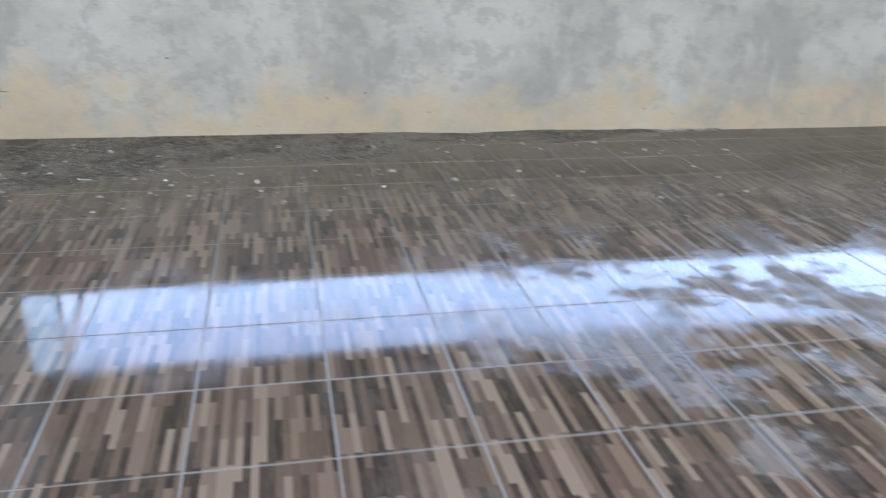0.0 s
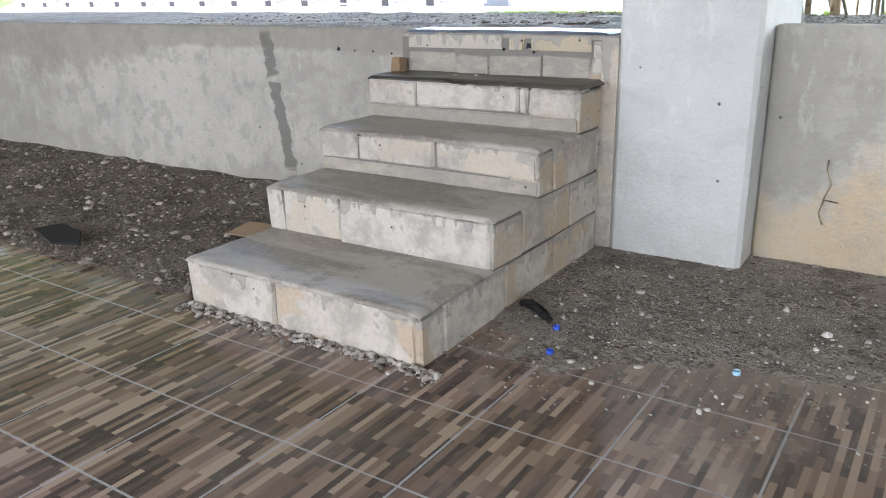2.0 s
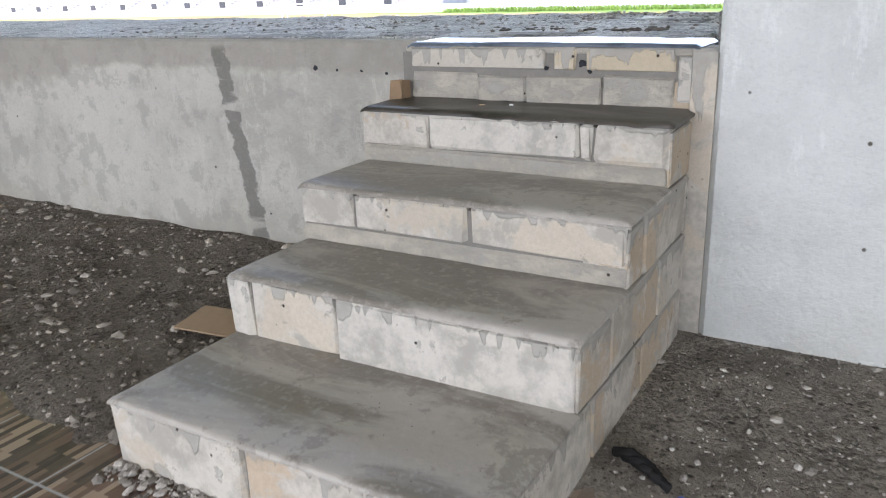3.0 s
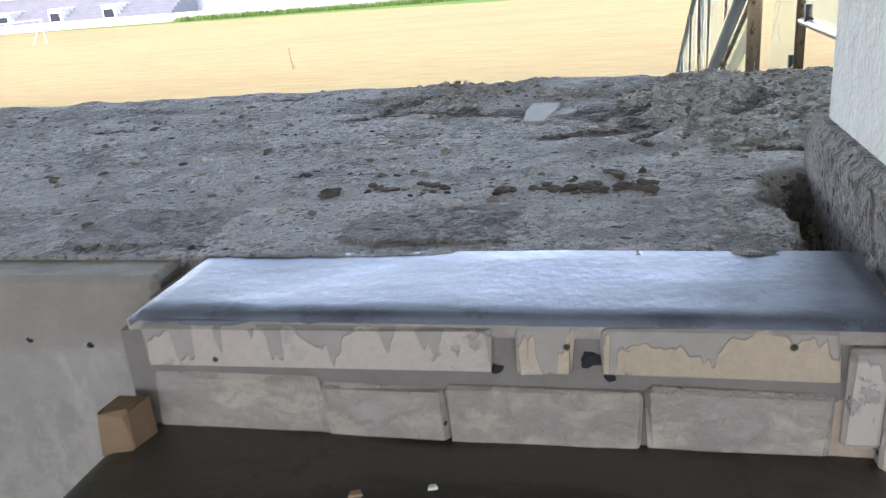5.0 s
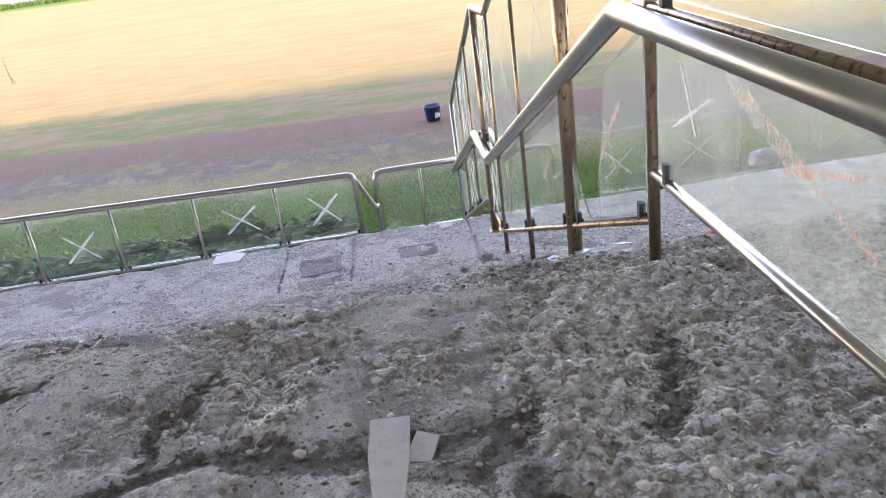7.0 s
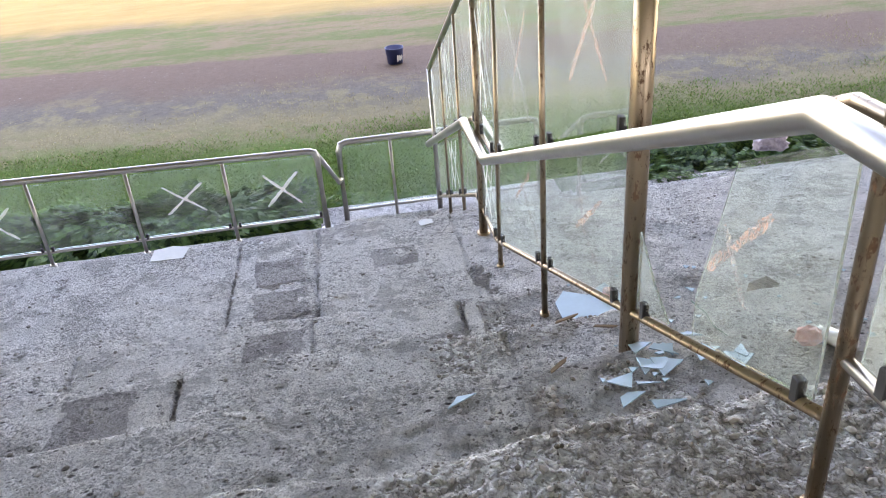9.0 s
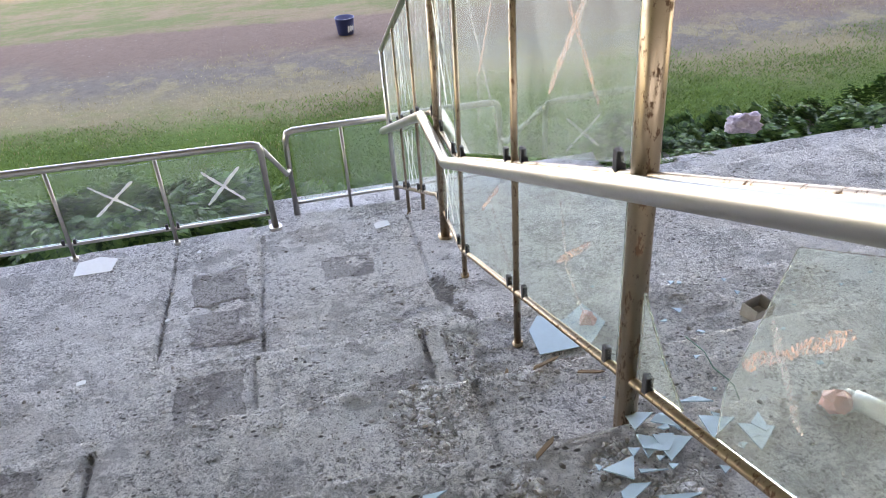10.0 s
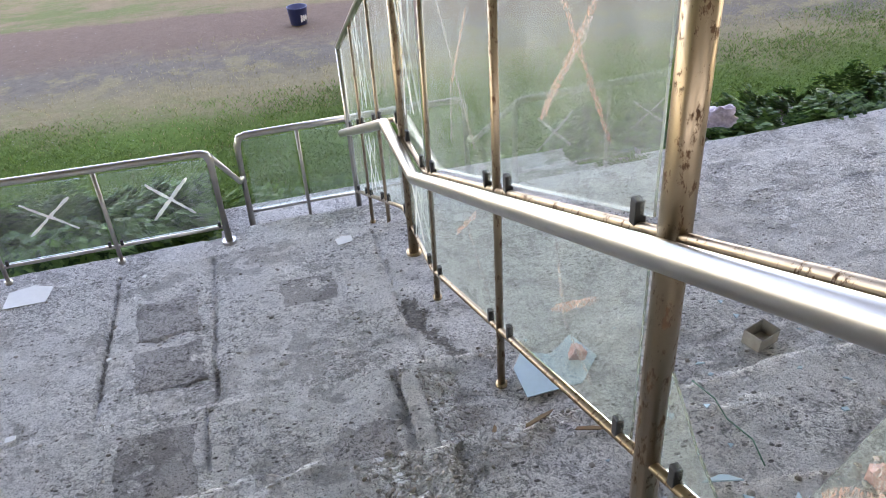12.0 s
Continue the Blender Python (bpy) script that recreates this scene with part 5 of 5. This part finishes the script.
# small litter on the tiled floor
for x, y, mat, label in ((-2.03, 3.68, M_CAP, "bright blue plastic bottle cap on the gritty tiles"), (-2.09, 3.86, M_CAP, "bright blue plastic bottle cap on the gritty tiles"), (-1.44, 3.86, M_TEAL, "pale blue plastic cap on the gritty tiles")):
    bm = bmesh.new()
    bmesh.ops.create_cone(bm, cap_ends=True, segments=16, radius1=0.0135, radius2=0.0125, depth=0.013, matrix=Matrix.Translation((x, y, 0.007 + max(0.0, float(dust_height(np.array([x]), np.array([y]))[0]))))) 
    top = max(bm.faces, key=lambda f: f.calc_center_median().z)
    bmesh.ops.inset_region(bm, faces=[top], thickness=0.003)
    for v in top.verts:
        v.co.z -= 0.012
    solid("bottle_cap", bm, mat, label, "bottle cap", "bottle caps")
flat_piece("paper_scrap", -0.8, 4.21, 0.004, [(-0.06, -0.015), (0.05, -0.02), (0.07, 0.01), (-0.03, 0.02)], 0.002, M_PAPER, "white paper strip lying on the tiles", "paper", 5, 1, "paper scraps")
bm = bmesh.new()
for k in range(5):
    tube(bm, [(-2.30 + 0.03 * k, 3.98 - 0.012 * k, 0.03), (-2.25 + 0.03 * k, 3.97 - 0.02 * k, 0.045 - 0.006 * k), (-2.19 + 0.012 * k, 3.97 - 0.012 * k, 0.014)], 0.014 - 0.0015 * k, 7)
solid("rag", bm, M_BLACK, "twisted black rag lying beside the stair", "rag", smooth=True)
flat_piece("cardboard_sheet", -3.86, 4.12, 0.05, [(-0.17, -0.09), (0.15, -0.12), (0.17, 0.08), (-0.15, 0.1)], 0.006, M_CARD, "torn brown cardboard sheet on the gravel", "cardboard", 15, 3)
flat_piece("plastic_bag", -4.75, 3.55, 0.045, [(-0.2, -0.06), (0.1, -0.09), (0.22, 0.0), (0.05, 0.08), (-0.15, 0.07)], 0.012, M_BLACK, "crumpled black plastic sheet on the gravel edge", "plastic sheet", -10, 3)
bm = box(bmesh.new(), -3.513, -3.46, 4.79, 4.857, 0.806, 0.88, 0.005, 0.007)
solid("broken_brick", bm, M_BRICK, "broken tan brick wedged between stair and wall", "brick")
bm = tube(bmesh.new(), [(-1.40, 5.04, 0.50), (-1.40, 5.02, 0.46), (-1.375, 5.018, 0.40), (-1.40, 5.02, 0.33), (-1.34, 5.025, 0.32)], 0.0026, 6)
tube(bm, [(-1.40, 5.05, 0.33), (-1.41, 5.01, 0.27), (-1.39, 5.02, 0.22)], 0.0026, 6)
solid("wire_stub", bm, M_RUSTY, "bent rusty tie wire sticking out of the wall", "wire", smooth=True)

# box, bottle and wrapper on the terrace beyond the fence
z = ground_z(-0.66, 9.97)
carton = thing("carton", "small open grey-brown cardboard carton on the terrace", "box", at=(-0.66, 9.97, z))
for x0, x1, y0, y1, z0, z1 in ((-0.09, 0.09, -0.06, 0.06, 0.004, 0.01), (-0.09, -0.084, -0.06, 0.06, 0.01, 0.1), (0.084, 0.09, -0.06, 0.06, 0.01, 0.1), (-0.084, 0.084, -0.06, -0.054, 0.01, 0.085), (-0.084, 0.084, 0.054, 0.06, 0.01, 0.1)):
    part("panel", box(bmesh.new(), x0, x1, y0, y1, z0, z1, 0.001), M_CARTON, carton)
carton.scale = (0.85, 0.85, 0.85)
carton.rotation_euler = (0.05, 0.04, 0.35)
z = ground_z(-1.22, 8.56)
bottle = thing("plastic_bottle", "clear plastic bottle lying on the terrace", "bottle", at=(-1.22, 8.56, z + 0.03))
bm = tube(bmesh.new(), [(0, -0.09, 0), (0, 0.03, 0)], 0.034, 14)
tube(bm, [(0, 0.03, 0), (0, 0.06, 0.0)], 0.024, 12)
part("body", bm, M_PLASTIC, bottle, "", True)
part("cap", tube(bmesh.new(), [(0, 0.06, 0), (0, 0.08, 0)], 0.015, 12), M_PAPER, bottle)
bottle.rotation_euler = (0, 0, 0.5)
for x, y in ((-1.30, 8.59), (-1.56, 10.14)):
    bm = bmesh.new()
    bmesh.ops.create_icosphere(bm, subdivisions=2, radius=0.045, matrix=Matrix.Translation((x, y, ground_z(x, y) + 0.03)))
    for v in bm.verts:
        v.co += Vector((random.uniform(-1, 1), random.uniform(-1, 1), random.uniform(-1, 0.5))) * 0.014
    solid("wrapper", bm, M_RED, "crumpled red wrapper lying on the terrace", "wrapper", "wrappers")

bm = tube(bmesh.new(), [(x, y, ground_z(x, y) + 0.012) for x, y in ((-1.36, 9.48), (-1.33, 9.36), (-1.35, 9.24), (-1.32, 9.12), (-1.35, 9.0))], 0.003, 6)
solid("green_cord", bm, M_CORD, "thin green cord lying on the terrace", "cord", smooth=True)
for x, y, turn, s in ((-2.03, 9.46, 20, 0.075), (-1.86, 9.36, -15, 0.06), (-2.3, 8.66, 40, 0.06), (-2.2, 9.5, 70, 0.04)):
    flat_piece("splinter", x, y, ground_z(x, y) + 0.012, [(-s, -0.007), (s * 0.6, -0.009), (s, 0.002), (s * 0.2, 0.008), (-s * 0.8, 0.006)], 0.007, M_BRICK, "dark brown wood splinter on the terrace", "wood splinter", turn, 2, "wood splinters")

# bits left on the fourth tread, and a dry stick standing on the field
for x, y, s, mat, label in ((-3.07, 4.72, 0.010, M_CARD, "small orange-brown chip lying on the fourth tread"), (-2.965, 4.745, 0.007, M_PAPER, "small white plaster chip lying on the fourth tread")):
    flat_piece("chip", x, y, 0.813, [(-s, -s * 0.5), (s, -s * 0.6), (s * 0.7, s * 0.5), (-s * 0.6, s * 0.6)], 0.004, mat, label, "chip", 20, 0)
bm = tube(bmesh.new(), [(-18.61, 41.27, GROUND - 0.05), (-18.61 - 0.06, 41.27, GROUND + 0.5), (-18.61 - 0.1, 41.27, GROUND + 1.1)], 0.022, 7)
tube(bm, [(-18.61 - 0.06, 41.27, GROUND + 0.45), (-18.61 + 0.12, 41.27, GROUND + 0.04)], 0.014, 6)
solid("stick", bm, M_BRICK, "thin dry forked stick standing in the straw field", "stick", smooth=True)

# bucket at the edge of the track
bz = GROUND + 0.02
bucket = thing("bucket", "dark blue plastic tub with a white smear by the track", "bucket", at=(-1.7, 24.1, bz))
bm = bmesh.new()
rings = []
for r, z in ((0.17, 0.0), (0.205, 0.33), (0.215, 0.34), (0.215, 0.355), (0.2, 0.355), (0.165, 0.02)):
    rings.append([bm.verts.new((r * math.cos(t), r * math.sin(t), z)) for t in np.linspace(0, 6.283, 24, False)])
for p, q in zip(rings, rings[1:]):
    for k in range(24):
        bm.faces.new((p[k], p[(k + 1) % 24], q[(k + 1) % 24], q[k]))
bm.faces.new(list(reversed(rings[0])))
bm.faces.new(rings[-1])
part("tub", bm, M_BLUE, bucket, "", True)
bm = bmesh.new()
for k in range(3):
    a = -1.3 + 0.28 * k
    c = [bm.verts.new(((0.185 + 0.02 * (z > 0.15)) * math.cos(a + d), (0.185 + 0.02 * (z > 0.15)) * math.sin(a + d), z)) for d, z in ((-0.1, 0.06 + 0.03 * k), (0.12, 0.07), (0.14, 0.2 - 0.02 * k), (-0.08, 0.22))]
    bm.faces.new(c)
part("paint_smear", bm, M_PAPER, bucket)

# rubbish bag at the edge of the weeds
bm = bmesh.new()
bmesh.ops.create_icosphere(bm, subdivisions=4, radius=1)
for v in bm.verts:
    n = noise.noise(v.co * 1.6) * 0.4 + noise.noise(v.co * 4) * 0.22 + noise.noise(v.co * 9) * 0.12
    v.co = Vector((v.co.x * 0.20, v.co.y * 0.13, max(v.co.z, -0.5) * 0.12)) * (1 + n) + Vector((1.75, 14.05, -1.33))
solid("rubbish_bag", bm, M_PURPLE, "pale torn rubbish bag beside the weeds", "rubbish bag", smooth=True)


# ---- plants ----
def patch_noise(xy, s, seed):
    return fbm(xy[:, 0], xy[:, 1], s, 4, seed)


xy, rng = spread(150000, -12, 10, 14.1, 20.6, 21)
xy = xy[(patch_noise(xy, 0.6, 3) + 1.25 - (xy[:, 1] - 14) * 0.22 + rng.normal(0, 0.35, len(xy)) > 0) & ~((xy[:, 0] > -3.5) & (xy[:, 0] < 6.1) & (xy[:, 1] < 15.05))]
tagged(blades("grass", xy, GROUND, 0.05, 0.014, M_GRASS, 22, 1.2), "fresh green grass along the foot of the terraces", "grass", "", "stuff")
xy, rng = spread(30000, -18, 12, 16.5, 24, 23)
xy = xy[patch_noise(xy, 0.7, 5) - np.abs(xy[:, 1] - 20.8) * 0.2 + 0.15 + rng.normal(0, 0.3, len(xy)) > 0]
tagged(blades("dry_grass", xy, GROUND, 0.045, 0.012, M_DRY, 24), "dry yellow grass tufts on the gravel verge", "grass", "", "stuff")


def weeds(x0, x1, y0, y1, z0, n, seed, mat=None, size=0.034):
    xy, rng = spread(n, x0, x1, y0, y1, seed)
    h = np.clip(0.5 + 0.25 * patch_noise(xy, 1.1, seed) + 0.3 * patch_noise(xy, 5, seed + 1), 0.12, 1.1)
    z = z0 + h * rng.random(n) ** 0.45
    tagged(leaves("weed_bed", np.column_stack([xy, z]), size, mat or M_WEED, seed), "bed of low broad-leaved green weeds below the terrace", "weeds", "", "stuff")


weeds(-11, -3.5, 13.95, 15.6, GROUND + 0.62, 80000, 31, None, 0.042)
weeds(-12, -3.5, 15.4, 17.2, GROUND - 0.1, 30000, 37, M_TURF)
weeds(0.4, 6, 13.98, 15.4, GROUND + 0.5, 90000, 32, None, 0.032)
weeds(-3.4, 1.5, 15.05, 15.9, GROUND + 0.1, 16000, 33, M_TURF)
xy, rng = spread(4000, -60, -10, 101, 104, 35)
tagged(blades("far_grass", xy, GROUND, 0.6, 0.12, M_GRASS, 36), "green grass along the far wall", "grass", "", "stuff")


# ---- floor tiles ----
TILE, X_LINE, Y_LINE = 0.4, -2.825, 2.376
bm = bmesh.new()
box(bm, 0.0034, TILE - 0.0034, 0.0034, TILE - 0.0034, -0.008, 0.0, 0.0014)
tile_mesh = mesh_of(bm, "tile", M_TILE)
floor_ob = bpy.data.objects["floor"]
rest = bmesh.new()
count = 0
for i in range(-33, 42):
    for j in range(-16, 7):
        x, y = X_LINE + TILE * i, Y_LINE + TILE * j
        if x < -15.9 or x > 13.5 or y > WALL_YR - 0.05:
            continue
        if STAIR_X0 - 0.1 < x + 0.02 and x + TILE < STAIR_X1 + 0.02 and y > 3.45:
            continue
        if x < STAIR_X0 - 0.1 and y > 3.3:
            continue
        if -4.9 < x < 3.5 and 0.9 < y and count < 298:
            ob = new("tile", tile_mesh)
            ob.location = (x, y, random.uniform(-0.0005, 0.0005))
            ob.rotation_euler = (random.gauss(0, 0.0006), random.gauss(0, 0.0006), 0)
            ob.parent = floor_ob
            count += 1
        else:
            box(rest, x + 0.0015, x + TILE - 0.0015, y + 0.0015, y + TILE - 0.0015, -0.008, random.uniform(-0.0005, 0.0005))
tagged(part("tile_field", rest, M_TILE, floor_ob, "wood-look ceramic tiles further off"), "", "", "", "stuff")
